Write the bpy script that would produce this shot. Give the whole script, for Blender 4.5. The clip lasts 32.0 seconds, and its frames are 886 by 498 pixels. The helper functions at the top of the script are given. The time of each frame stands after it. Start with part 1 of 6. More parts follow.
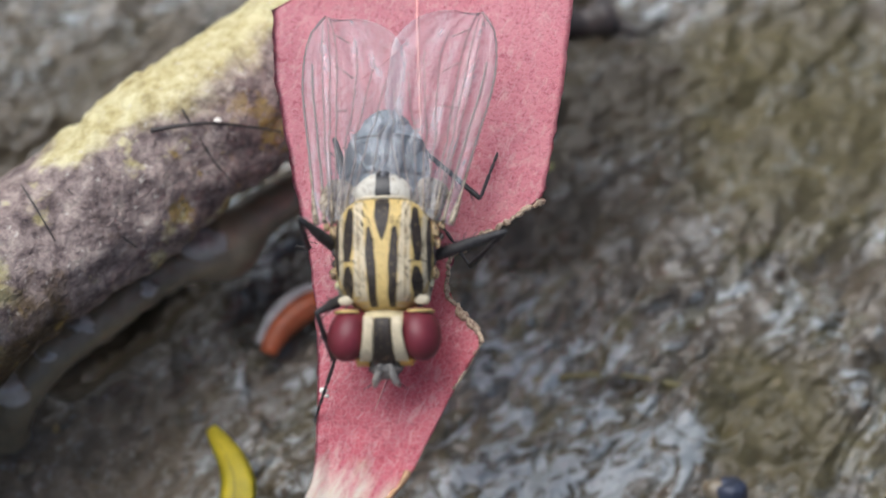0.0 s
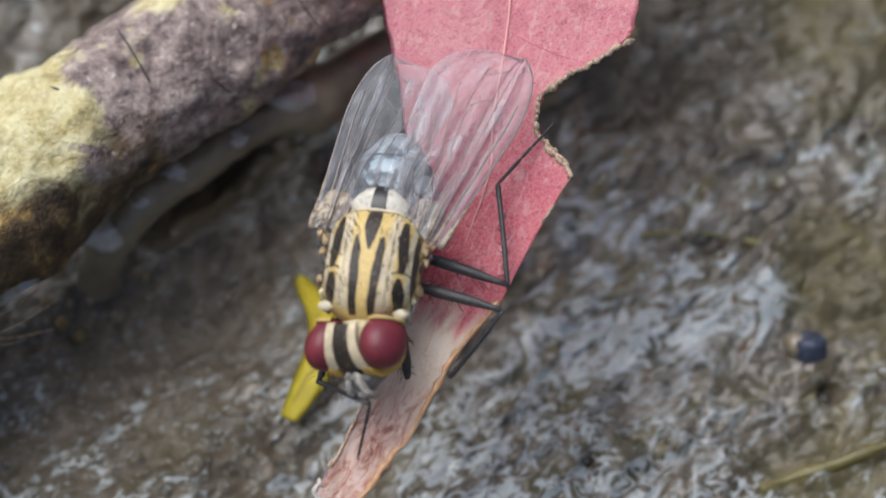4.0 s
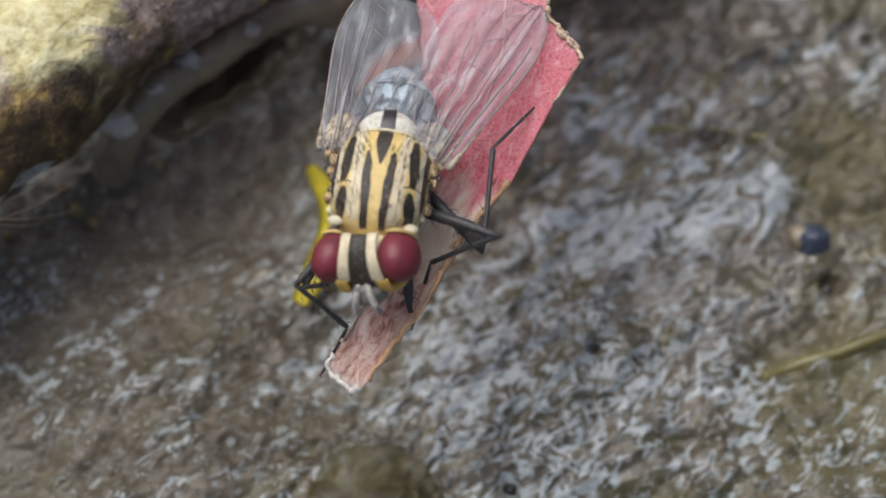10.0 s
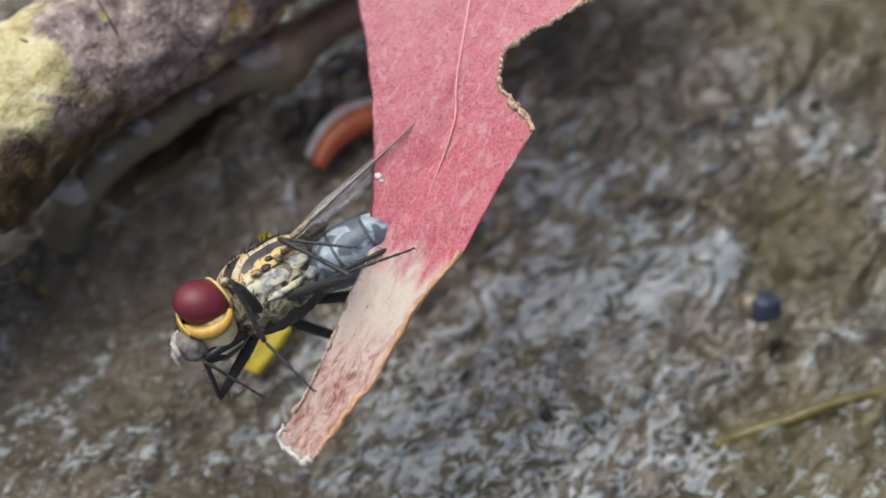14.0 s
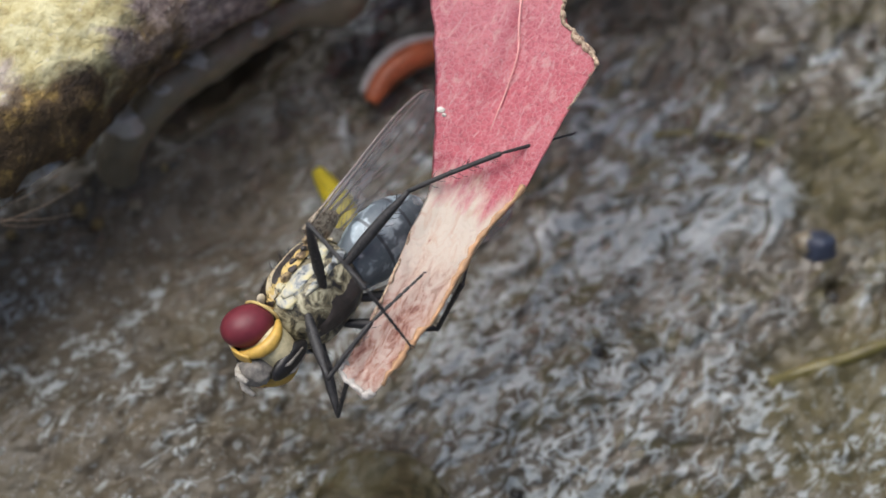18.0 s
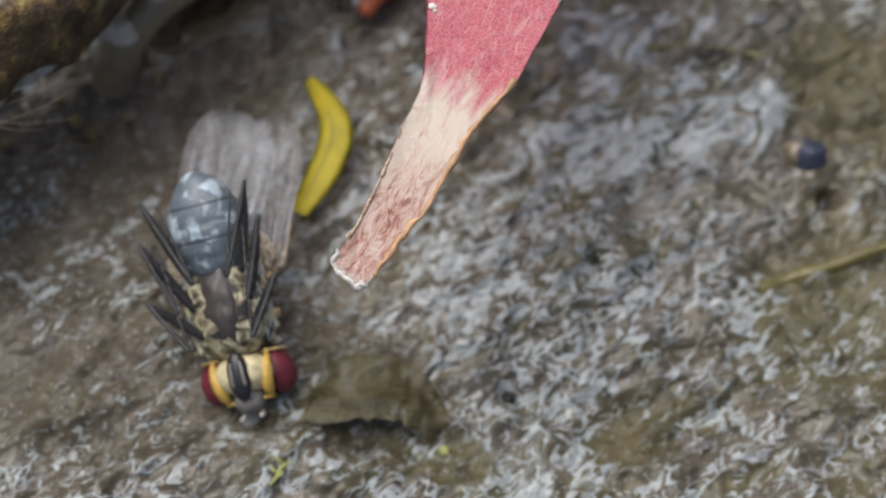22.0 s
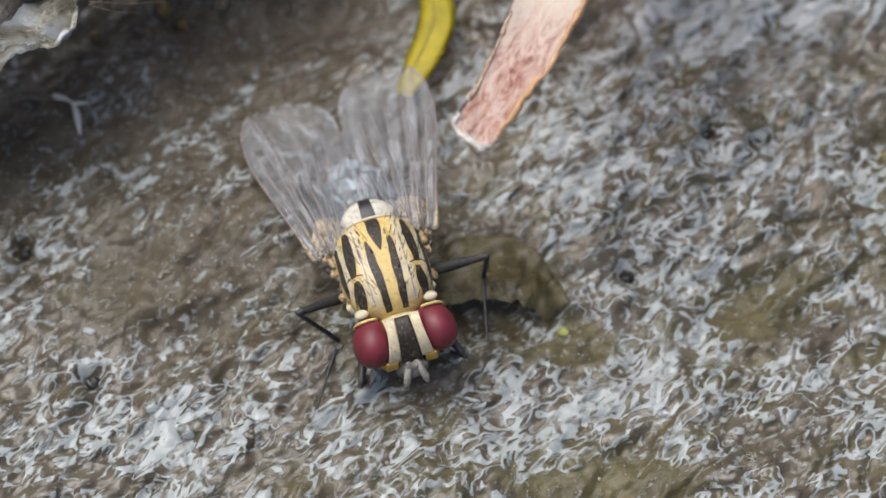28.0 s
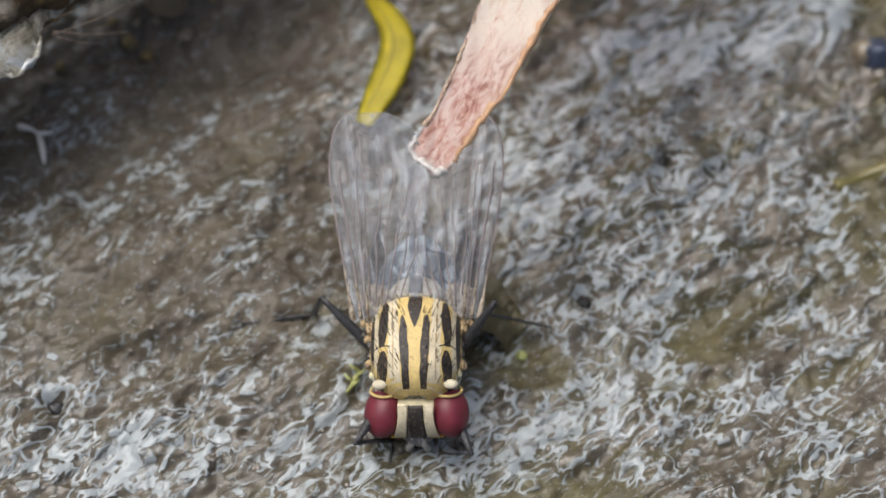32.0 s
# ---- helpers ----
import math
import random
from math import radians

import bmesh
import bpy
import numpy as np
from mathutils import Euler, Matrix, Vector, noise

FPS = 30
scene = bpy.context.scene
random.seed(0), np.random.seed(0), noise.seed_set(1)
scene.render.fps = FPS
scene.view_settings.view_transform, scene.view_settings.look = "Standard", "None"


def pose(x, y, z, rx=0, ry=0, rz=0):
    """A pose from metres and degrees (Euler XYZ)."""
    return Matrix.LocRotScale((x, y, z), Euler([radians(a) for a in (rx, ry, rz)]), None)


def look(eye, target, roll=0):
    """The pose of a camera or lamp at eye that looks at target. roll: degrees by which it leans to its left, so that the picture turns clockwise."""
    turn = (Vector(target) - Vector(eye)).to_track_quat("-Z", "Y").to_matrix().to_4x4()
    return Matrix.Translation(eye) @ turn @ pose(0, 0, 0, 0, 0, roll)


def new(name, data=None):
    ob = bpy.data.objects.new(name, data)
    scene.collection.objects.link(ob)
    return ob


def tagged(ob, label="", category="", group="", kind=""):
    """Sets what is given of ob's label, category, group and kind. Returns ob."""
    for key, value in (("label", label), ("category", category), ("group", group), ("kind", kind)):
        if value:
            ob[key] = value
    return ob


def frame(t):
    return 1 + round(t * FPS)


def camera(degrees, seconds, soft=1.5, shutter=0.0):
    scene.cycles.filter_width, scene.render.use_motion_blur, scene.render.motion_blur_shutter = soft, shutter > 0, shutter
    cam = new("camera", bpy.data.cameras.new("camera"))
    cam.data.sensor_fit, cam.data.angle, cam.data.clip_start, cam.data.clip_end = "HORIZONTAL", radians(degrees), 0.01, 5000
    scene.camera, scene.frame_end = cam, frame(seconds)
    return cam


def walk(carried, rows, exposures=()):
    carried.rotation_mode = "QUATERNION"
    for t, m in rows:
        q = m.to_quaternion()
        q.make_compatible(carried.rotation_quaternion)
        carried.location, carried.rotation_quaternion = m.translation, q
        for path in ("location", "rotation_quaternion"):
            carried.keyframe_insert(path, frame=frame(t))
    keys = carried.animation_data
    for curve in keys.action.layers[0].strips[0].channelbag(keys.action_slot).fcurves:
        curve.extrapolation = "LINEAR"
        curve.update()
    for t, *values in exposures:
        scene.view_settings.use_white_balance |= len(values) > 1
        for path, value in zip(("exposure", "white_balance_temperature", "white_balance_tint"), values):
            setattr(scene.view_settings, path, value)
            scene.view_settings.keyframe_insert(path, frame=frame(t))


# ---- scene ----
# A striped fly on a red leaf over wet ground, seen from a few centimetres. Lengths below are in millimetres.
MM = 0.001


def at(x, y, z, rx=0, ry=0, rz=0):
    return pose(x * MM, y * MM, z * MM, rx, ry, rz)


# ---- camera ----
cam = camera(24.0, 32.0, soft=1.6)
cam.data.dof.use_dof, cam.data.dof.focus_distance, cam.data.dof.aperture_fstop = True, 52.4 * MM, 66.0
walk(cam, [
    (0, at(0.830, -21.767, 54.645, 29.34, -0.20, -1.13)),
    (0.5, at(1.333, -21.948, 54.618, 29.24, -0.19, -0.96)),
    (1, at(1.176, -21.915, 54.861, 29.18, -0.03, -0.97)),
    (1.5, at(0.206, -22.724, 54.687, 28.88, 0.10, -0.85)),
    (2, at(0.059, -23.419, 54.451, 28.57, 0.15, -0.60)),
    (2.5, at(0.063, -23.189, 54.205, 28.47, 0.38, -0.53)),
    (3, at(-1.035, -23.186, 54.138, 28.98, 0.63, -0.19)),
    (3.5, at(-0.043, -23.455, 54.058, 28.98, 0.76, 0.01)),
    (4, at(-0.004, -24.993, 53.861, 28.40, 0.89, 0.15)),
    (4.5, at(0.035, -25.649, 53.652, 28.12, 0.99, 0.27)),
    (6.5, at(0.549, -24.144, 55.032, 28.79, 1.28, 0.21)),
    (7, at(0.387, -24.582, 54.958, 28.88, 1.20, 0.31)),
    (7.5, at(1.265, -24.765, 54.720, 28.62, 0.95, 0.29)),
    (8, at(1.294, -25.410, 54.577, 28.33, 0.82, 0.31)),
    (8.5, at(0.757, -25.799, 54.303, 27.80, 0.77, 0.34)),
    (9, at(-0.213, -26.919, 53.881, 27.52, 0.68, 0.61)),
    (9.5, at(-0.575, -27.038, 53.806, 27.25, 0.62, 0.57)),
    (10, at(-0.436, -27.069, 53.775, 27.16, 0.49, 0.55)),
    (10.5, at(-0.175, -27.000, 53.679, 27.37, 0.45, 0.48)),
    (11, at(-0.056, -27.092, 53.575, 27.61, 0.40, 0.39)),
    (11.5, at(-0.051, -26.915, 53.937, 27.60, 0.43, 0.42)),
    (12, at(-0.518, -26.393, 54.732, 28.51, 0.60, 0.46)),
    (12.5, at(-0.663, -26.445, 54.695, 28.88, 0.59, 0.41)),
    (13, at(-0.551, -26.443, 54.506, 28.82, 0.29, 0.27)),
    (13.5, at(-0.194, -26.499, 54.230, 28.61, -0.16, 0.15)),
    (15.5, at(-1.448, -26.481, 53.794, 27.93, -1.38, -0.39)),
    (16, at(-1.862, -26.719, 53.589, 27.74, -1.29, -0.07)),
    (16.5, at(-2.738, -27.112, 53.553, 27.26, -1.08, 0.37)),
    (17, at(-2.381, -26.937, 53.693, 26.81, -0.89, 0.42)),
    (17.5, at(-2.310, -27.099, 53.664, 27.06, -0.75, 0.53)),
    (18, at(-1.741, -26.851, 53.741, 27.08, -0.64, 0.45)),
    (18.5, at(-2.285, -27.198, 53.645, 27.24, -0.59, 0.43)),
    (19, at(-2.454, -27.016, 53.651, 27.30, -0.61, 0.44)),
    (19.5, at(-1.881, -26.955, 53.639, 27.19, -0.84, 0.22)),
    (20, at(-1.214, -26.578, 53.655, 27.31, -0.98, 0.12)),
    (20.5, at(-1.213, -26.601, 53.746, 27.27, -0.93, 0.17)),
    (21, at(-1.780, -28.549, 53.250, 26.94, -0.78, 0.37)),
    (21.5, at(-1.766, -29.104, 53.062, 26.79, -0.66, 0.41)),
    (22, at(-1.517, -29.353, 52.813, 27.08, -0.63, 0.39)),
    (22.5, at(-1.874, -29.280, 52.697, 27.09, -0.70, 0.59)),
    (23, at(-3.259, -29.097, 52.657, 27.34, -0.72, 1.03)),
    (23.5, at(-4.061, -30.836, 52.249, 27.38, -0.69, 1.57)),
    (24, at(-5.933, -30.367, 52.718, 27.70, -0.36, 1.86)),
    (24.5, at(-6.055, -30.655, 52.532, 27.33, -0.14, 2.10)),
    (26.5, at(-5.953, -31.171, 51.078, 27.11, 0.68, -0.61)),
    (27, at(-5.145, -31.280, 51.117, 27.62, 0.61, -0.60)),
    (27.5, at(-4.591, -31.064, 50.713, 27.23, 0.45, -0.72)),
    (28, at(-4.309, -31.506, 49.414, 27.26, 0.28, -0.82)),
    (28.5, at(-4.449, -32.169, 49.331, 27.75, 0.26, -0.93)),
    (29, at(-4.272, -32.721, 49.166, 27.87, 0.15, -0.97)),
    (29.5, at(-4.163, -32.809, 49.133, 28.34, 0.10, -1.07)),
    (30, at(-4.102, -32.318, 49.632, 28.54, 0.09, -1.12)),
    (30.5, at(-5.147, -32.452, 49.866, 29.17, -0.01, -1.16)),
    (31, at(-4.873, -32.834, 49.519, 29.34, -0.08, -1.23)),
    (31.5, at(-4.240, -32.871, 49.648, 29.10, -0.20, -1.24)),
    (32, at(-3.811, -32.470, 49.803, 28.65, -0.15, -1.27)),
], exposures=[(0, 0.50, 5850, 8), (10, 0.50, 6000, 8), (26, 0.48, 6080, 8), (27.5, 0.62, 6080, 8), (32, 0.62, 6080, 8)])

# ---- world and light ----
SUN_ELEVATION, SUN_TURN = radians(67), radians(-50)
world = bpy.data.worlds.new("sky")
scene.world = world
world.use_nodes = True
_wn = world.node_tree.nodes
_sky = _wn.new("ShaderNodeTexSky")
_sky.sky_type, _sky.sun_disc = "NISHITA", False
_sky.dust_density, _sky.air_density = 8.0, 0.8
_sky.sun_elevation, _sky.sun_rotation = SUN_ELEVATION, SUN_TURN
_wn["Background"].inputs["Strength"].default_value = 0.094
world.node_tree.links.new(_sky.outputs[0], _wn["Background"].inputs["Color"])
_sun = new("sun", bpy.data.lights.new("sun", "SUN"))
_sun.data.energy, _sun.data.angle, _sun.data.color = 1.3, radians(58), (0.99, 0.99, 0.98)
_dir = Vector((math.sin(SUN_TURN) * math.cos(SUN_ELEVATION), math.cos(SUN_TURN) * math.cos(SUN_ELEVATION), math.sin(SUN_ELEVATION)))
_sun.matrix_world = look(_dir * 5, (0, 0, 0))


# ---- material tools ----
class Mat:
    """A small builder of node materials; coordinates are in millimetres of the object's own space."""

    def __init__(self, name, rough=0.5, metal=0.0, spec=0.5):
        self.m = bpy.data.materials.new(name)
        self.m.use_nodes = True
        self.t = self.m.node_tree
        self.b = self.t.nodes["Principled BSDF"]
        self.out = self.t.nodes["Material Output"]
        self.b.inputs["Roughness"].default_value = rough
        self.b.inputs["Metallic"].default_value = metal
        self.b.inputs["Specular IOR Level"].default_value = spec
        self.co = self.node("ShaderNodeTexCoord").outputs["Object"]

    def node(self, kind, **props):
        n = self.t.nodes.new(kind)
        for k, v in props.items():
            setattr(n, k, v)
        return n

    def link(self, a, b):
        self.t.links.new(a, b)

    def mapped(self, scale=(1, 1, 1), turn=0.0, shift=(0, 0, 0)):
        n = self.node("ShaderNodeMapping", vector_type="TEXTURE")
        n.inputs["Scale"].default_value = [MM / s for s in scale]
        n.inputs["Rotation"].default_value = (0, 0, radians(turn))
        n.inputs["Location"].default_value = [v * MM for v in shift]
        self.link(self.co, n.inputs["Vector"])
        return n.outputs[0]

    def along(self, x, y, z):
        """Millimetres along a direction."""
        n = self.node("ShaderNodeVectorMath", operation="DOT_PRODUCT")
        n.inputs[1].default_value = (x / MM, y / MM, z / MM)
        self.link(self.co, n.inputs[0])
        return n.outputs["Value"]

    def step(self, v, a, b):
        """0 below a, 1 above b, eased between (or the reverse if a is above b)."""
        n = self.node("ShaderNodeMapRange", interpolation_type="SMOOTHSTEP", clamp=True)
        lo, hi = min(a, b), max(a, b)
        n.inputs["From Min"].default_value, n.inputs["From Max"].default_value = lo, hi
        n.inputs["To Min"].default_value, n.inputs["To Max"].default_value = (0.0, 1.0) if a < b else (1.0, 0.0)
        self.link(v, n.inputs["Value"])
        return n.outputs["Result"]

    def noise(self, size, detail=4.0, rough=0.55, stretch=(1, 1, 1), turn=0.0, distort=0.0, shift=(0, 0, 0)):
        n = self.node("ShaderNodeTexNoise")
        n.inputs["Scale"].default_value = 1.0
        n.inputs["Detail"].default_value = detail
        n.inputs["Roughness"].default_value = rough
        n.inputs["Distortion"].default_value = distort
        self.link(self.mapped([s / size for s in stretch], turn, shift), n.inputs["Vector"])
        return n.outputs["Fac"]

    def cells(self, size, feature="F1", stretch=(1, 1, 1), rand=1.0, turn=0.0):
        n = self.node("ShaderNodeTexVoronoi", feature=feature)
        n.inputs["Scale"].default_value = 1.0
        n.inputs["Randomness"].default_value = rand
        self.link(self.mapped([s / size for s in stretch], turn), n.inputs["Vector"])
        return n.outputs["Distance"]

    def ramp(self, fac, stops):
        n = self.node("ShaderNodeValToRGB")
        e = n.color_ramp.elements
        while len(e) < len(stops):
            e.new(0.5)
        for el, (p, c) in zip(e, stops):
            el.position = p
            el.color = (*c, 1) if isinstance(c, tuple) else (c, c, c, 1)
        self.link(fac, n.inputs["Fac"])
        return n.outputs["Color"]

    def mix(self, a, b, fac, mode="MIX"):
        n = self.node("ShaderNodeMix", data_type="RGBA", blend_type=mode)
        for sock, v in ((n.inputs[0], fac), (n.inputs[6], a), (n.inputs[7], b)):
            if isinstance(v, (int, float)):
                sock.default_value = v
            elif isinstance(v, tuple):
                sock.default_value = (*v, 1)
            else:
                self.link(v, sock)
        return n.outputs[2]

    def maths(self, op, a, b=0.0, clamp=False):
        n = self.node("ShaderNodeMath", operation=op, use_clamp=clamp)
        for sock, v in ((n.inputs[0], a), (n.inputs[1], b)):
            if isinstance(v, (int, float)):
                sock.default_value = v
            else:
                self.link(v, sock)
        return n.outputs[0]

    def color(self, c):
        s = self.b.inputs["Base Color"]
        if isinstance(c, tuple):
            s.default_value = (*c, 1)
        else:
            self.link(c, s)
        return self

    def rough(self, r):
        self.link(r, self.b.inputs["Roughness"])
        return self

    def bump(self, height, depth, strength=1.0):
        n = self.node("ShaderNodeBump")
        n.inputs["Distance"].default_value = depth * MM
        n.inputs["Strength"].default_value = strength
        self.link(height, n.inputs["Height"])
        old = self.b.inputs["Normal"].links
        if old:
            self.link(old[0].from_socket, n.inputs["Normal"])
        self.link(n.outputs[0], self.b.inputs["Normal"])
        return self


# ---- mesh tools ----
def mesh_of(bm, name, mat, smooth=True):
    for v in bm.verts:
        v.co *= MM
    me = bpy.data.meshes.new(name)
    bm.to_mesh(me)
    bm.free()
    me.materials.append(mat)
    if smooth:
        me.polygons.foreach_set("use_smooth", [True] * len(me.polygons))
    return me


def part(name, bm, mat, parent=None, label="", smooth=True):
    """Links a bmesh, drawn in millimetres, as one mesh object under a thing or a part."""
    ob = new(name, mesh_of(bm, name, mat, smooth))
    if parent:
        ob.parent = parent
    return tagged(ob, label)


def blob(center, radii, seg=24, rings=16, shape=None):
    """A closed rounded body; shape(p) moves each point of the unit ball."""
    bm = bmesh.new()
    bmesh.ops.create_uvsphere(bm, u_segments=seg, v_segments=rings, radius=1.0)
    for v in bm.verts:
        p = v.co.copy()
        if shape:
            p = shape(p)
        v.co = Vector((center[0] + p.x * radii[0], center[1] + p.y * radii[1], center[2] + p.z * radii[2]))
    return bm


def tube(points, radii, seg=8, bm=None, cap=True):
    """A round bar along points with a radius at each."""
    bm = bm or bmesh.new()
    pts = [Vector(p) for p in points]
    rings, side = [], None
    for i, p in enumerate(pts):
        ahead = (pts[min(i + 1, len(pts) - 1)] - pts[max(i - 1, 0)]).normalized()
        if side is None:
            side = ahead.orthogonal().normalized()
        side = (side - ahead * side.dot(ahead)).normalized()
        other = ahead.cross(side)
        r = float(radii[i] if isinstance(radii, (list, tuple)) else radii)
        rings.append([bm.verts.new(p + r * (math.cos(a) * side + math.sin(a) * other)) for a in (2 * math.pi * k / seg for k in range(seg))])
    for a, b in zip(rings, rings[1:]):
        for k in range(seg):
            bm.faces.new((a[k], a[(k + 1) % seg], b[(k + 1) % seg], b[k]))
    if cap:
        bm.faces.new(rings[0][::-1])
        bm.faces.new(rings[-1])
    return bm


def smooth_path(points, n):
    """n points along a smooth line through a few given ones."""
    pts = [Vector(p) for p in points]
    out = []
    for i in range(n):
        f = i / (n - 1) * (len(pts) - 1)
        k = min(int(f), len(pts) - 2)
        u = f - k
        a, b, c, d = pts[max(k - 1, 0)], pts[k], pts[k + 1], pts[min(k + 2, len(pts) - 1)]
        out.append(0.5 * (2 * b + (c - a) * u + (2 * a - 5 * b + 4 * c - d) * u * u + (3 * b - a - 3 * c + d) * u ** 3))
    return out


def lattice(x, y, seed):
    """Smooth value noise between -1 and 1 on whole arrays."""
    x0, y0 = np.floor(x), np.floor(y)
    u, v = x - x0, y - y0
    u, v = u * u * (3 - 2 * u), v * v * (3 - 2 * v)

    def h(i, j):
        s = np.sin(i * 127.1 + j * 311.7 + seed * 74.7) * 43758.5453
        return 2 * (s - np.floor(s)) - 1
    return (h(x0, y0) * (1 - u) + h(x0 + 1, y0) * u) * (1 - v) + (h(x0, y0 + 1) * (1 - u) + h(x0 + 1, y0 + 1) * u) * v


def fbm(x, y, size, seed, octaves=4, keep=0.5):
    out, amp = np.zeros_like(x), 1.0
    for k in range(octaves):
        out += amp * lattice(x / size + 7.3 * k, y / size + 3.1 * k, seed + k)
        amp, size = amp * keep, size / 2.03
    return out


def grid_mesh(name, X, Y, Z, mat):
    ny, nx = X.shape
    co = np.stack([X, Y, Z], -1).reshape(-1, 3) * MM
    i = np.arange((ny - 1) * nx).reshape(ny - 1, nx)[:, :-1]
    quads = np.stack([i, i + 1, i + nx + 1, i + nx], -1).reshape(-1, 4)
    me = bpy.data.meshes.new(name)
    me.vertices.add(len(co))
    me.vertices.foreach_set("co", co.ravel())
    me.loops.add(quads.size)
    me.loops.foreach_set("vertex_index", quads.ravel())
    me.polygons.add(len(quads))
    me.polygons.foreach_set("loop_start", np.arange(0, quads.size, 4))
    me.polygons.foreach_set("loop_total", np.full(len(quads), 4))
    me.polygons.foreach_set("use_smooth", np.ones(len(quads), bool))
    me.update()
    me.materials.append(mat)
    return me


# ---- materials ----
def ground_material():
    """Wet mud: brown silt, pale curled glints painted on its lumps, olive algae towards one side."""
    m = Mat("wet_mud", 0.25, spec=0.6)
    wob = m.maths("MULTIPLY", m.maths("SUBTRACT", m.noise(3.0, 5, 0.6, shift=(4, 9, 0)), 0.5), 2.2)

    def spots(places):
        """1 inside a set of wobbly ovals: centre, half-axes, turn."""
        out = None
        for cx, cy, rx, ry, turn in places:
            c, d = math.cos(radians(turn)), math.sin(radians(turn))
            u = m.maths("MULTIPLY", m.maths("SUBTRACT", m.along(c, d, 0), c * cx + d * cy), 1 / rx)
            v = m.maths("MULTIPLY", m.maths("SUBTRACT", m.along(-d, c, 0), c * cy - d * cx), 1 / ry)
            far = m.maths("ADD", m.maths("MULTIPLY", u, u), m.maths("MULTIPLY", v, v))
            z = m.step(m.maths("ADD", far, wob), 1.5, 0.35)
            out = z if out is None else m.maths("MAXIMUM", out, z)
        return out
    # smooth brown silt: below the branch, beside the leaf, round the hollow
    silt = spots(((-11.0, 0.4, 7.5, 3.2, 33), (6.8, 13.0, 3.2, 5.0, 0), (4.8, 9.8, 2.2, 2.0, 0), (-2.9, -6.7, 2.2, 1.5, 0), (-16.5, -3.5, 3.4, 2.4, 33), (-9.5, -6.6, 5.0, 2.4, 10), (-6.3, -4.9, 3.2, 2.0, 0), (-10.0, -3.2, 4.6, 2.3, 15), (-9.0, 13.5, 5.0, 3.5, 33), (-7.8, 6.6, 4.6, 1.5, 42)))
    algae = spots(((10.8, -4.2, 4.2, 3.0, 20), (11.0, 3.2, 2.2, 2.6, 0), (-0.3, -12.6, 2.8, 1.2, 0), (-0.9, -8.5, 1.7, 0.8, -28), (12.5, 13.5, 5.0, 4.0, 0), (4.2, -7.6, 1.8, 1.2, 30), (1.0, 9.8, 2.0, 1.6, 0)))
    rich = spots(((2.6, -2.4, 4.6, 3.4, 30), (-11.0, -11.0, 2.4, 1.4, 0), (-1.0, -10.7, 2.4, 1.5, 0), (4.8, 2.4, 4.2, 3.2, 30)))
    patchy = m.step(m.noise(4.2, 4, 0.55, (0.7, 1.2, 1), 40, 0.6, (31, 5, 0)), 0.42, 0.62)
    flat = m.maths("MULTIPLY", m.maths("MAXIMUM", m.maths("MAXIMUM", silt, algae), m.maths("MULTIPLY", patchy, 0.6)), m.maths("SUBTRACT", 1.0, m.maths("MULTIPLY", rich, 0.85)))
    mud = m.ramp(m.noise(1.6, 6, 0.68, shift=(24, 0, 0)), [(0.3, (0.038, 0.030, 0.018)), (0.5, (0.083, 0.067, 0.044)), (0.7, (0.138, 0.115, 0.081))])
    side = m.maths("MULTIPLY", m.step(m.along(0.8, -0.25, 0), -8.0, 5.0), m.step(m.along(0.8, -0.25, 0), 70.0, 40.0))
    olive = m.ramp(m.noise(1.9, 5, 0.62, (0.55, 1.2, 1), 40, 0.8, (19, 12, 0)), [(0.50, 0.0), (0.60, 0.9)])
    olive = m.maths("MULTIPLY", olive, m.maths("ADD", m.maths("MULTIPLY", side, 0.65), 0.25))
    olive = m.maths("MAXIMUM", olive, m.maths("MULTIPLY", algae, 0.8))
    mud = m.mix(mud, m.ramp(m.noise(0.9, 5, 0.65, shift=(3, 30, 0)), [(0.35, (0.052, 0.044, 0.017)), (0.65, (0.120, 0.102, 0.045))]), olive)
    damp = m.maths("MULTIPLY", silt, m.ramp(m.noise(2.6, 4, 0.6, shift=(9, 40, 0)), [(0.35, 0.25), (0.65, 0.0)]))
    # lighter brown painted below the branch to lift the shade there
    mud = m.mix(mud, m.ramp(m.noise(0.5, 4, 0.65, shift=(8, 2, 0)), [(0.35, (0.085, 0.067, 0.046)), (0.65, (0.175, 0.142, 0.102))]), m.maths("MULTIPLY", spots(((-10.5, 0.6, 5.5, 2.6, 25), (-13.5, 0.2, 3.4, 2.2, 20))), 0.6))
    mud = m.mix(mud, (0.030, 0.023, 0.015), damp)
    # near-black ovals: shade painted beside the leaf and along the root
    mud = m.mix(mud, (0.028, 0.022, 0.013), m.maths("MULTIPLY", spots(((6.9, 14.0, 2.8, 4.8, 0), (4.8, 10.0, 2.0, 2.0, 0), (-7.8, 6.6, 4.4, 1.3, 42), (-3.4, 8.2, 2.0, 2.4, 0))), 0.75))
    # painted glints: worm-like lines where a warped field crosses its middle, gathered into blotches
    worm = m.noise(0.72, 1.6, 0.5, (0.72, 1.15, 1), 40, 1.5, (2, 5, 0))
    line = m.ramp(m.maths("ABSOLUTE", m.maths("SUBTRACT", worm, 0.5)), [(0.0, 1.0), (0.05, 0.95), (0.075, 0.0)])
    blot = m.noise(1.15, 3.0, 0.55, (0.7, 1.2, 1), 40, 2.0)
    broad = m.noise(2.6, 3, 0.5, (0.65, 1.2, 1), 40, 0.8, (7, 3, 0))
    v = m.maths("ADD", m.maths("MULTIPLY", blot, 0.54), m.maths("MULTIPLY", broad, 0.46))
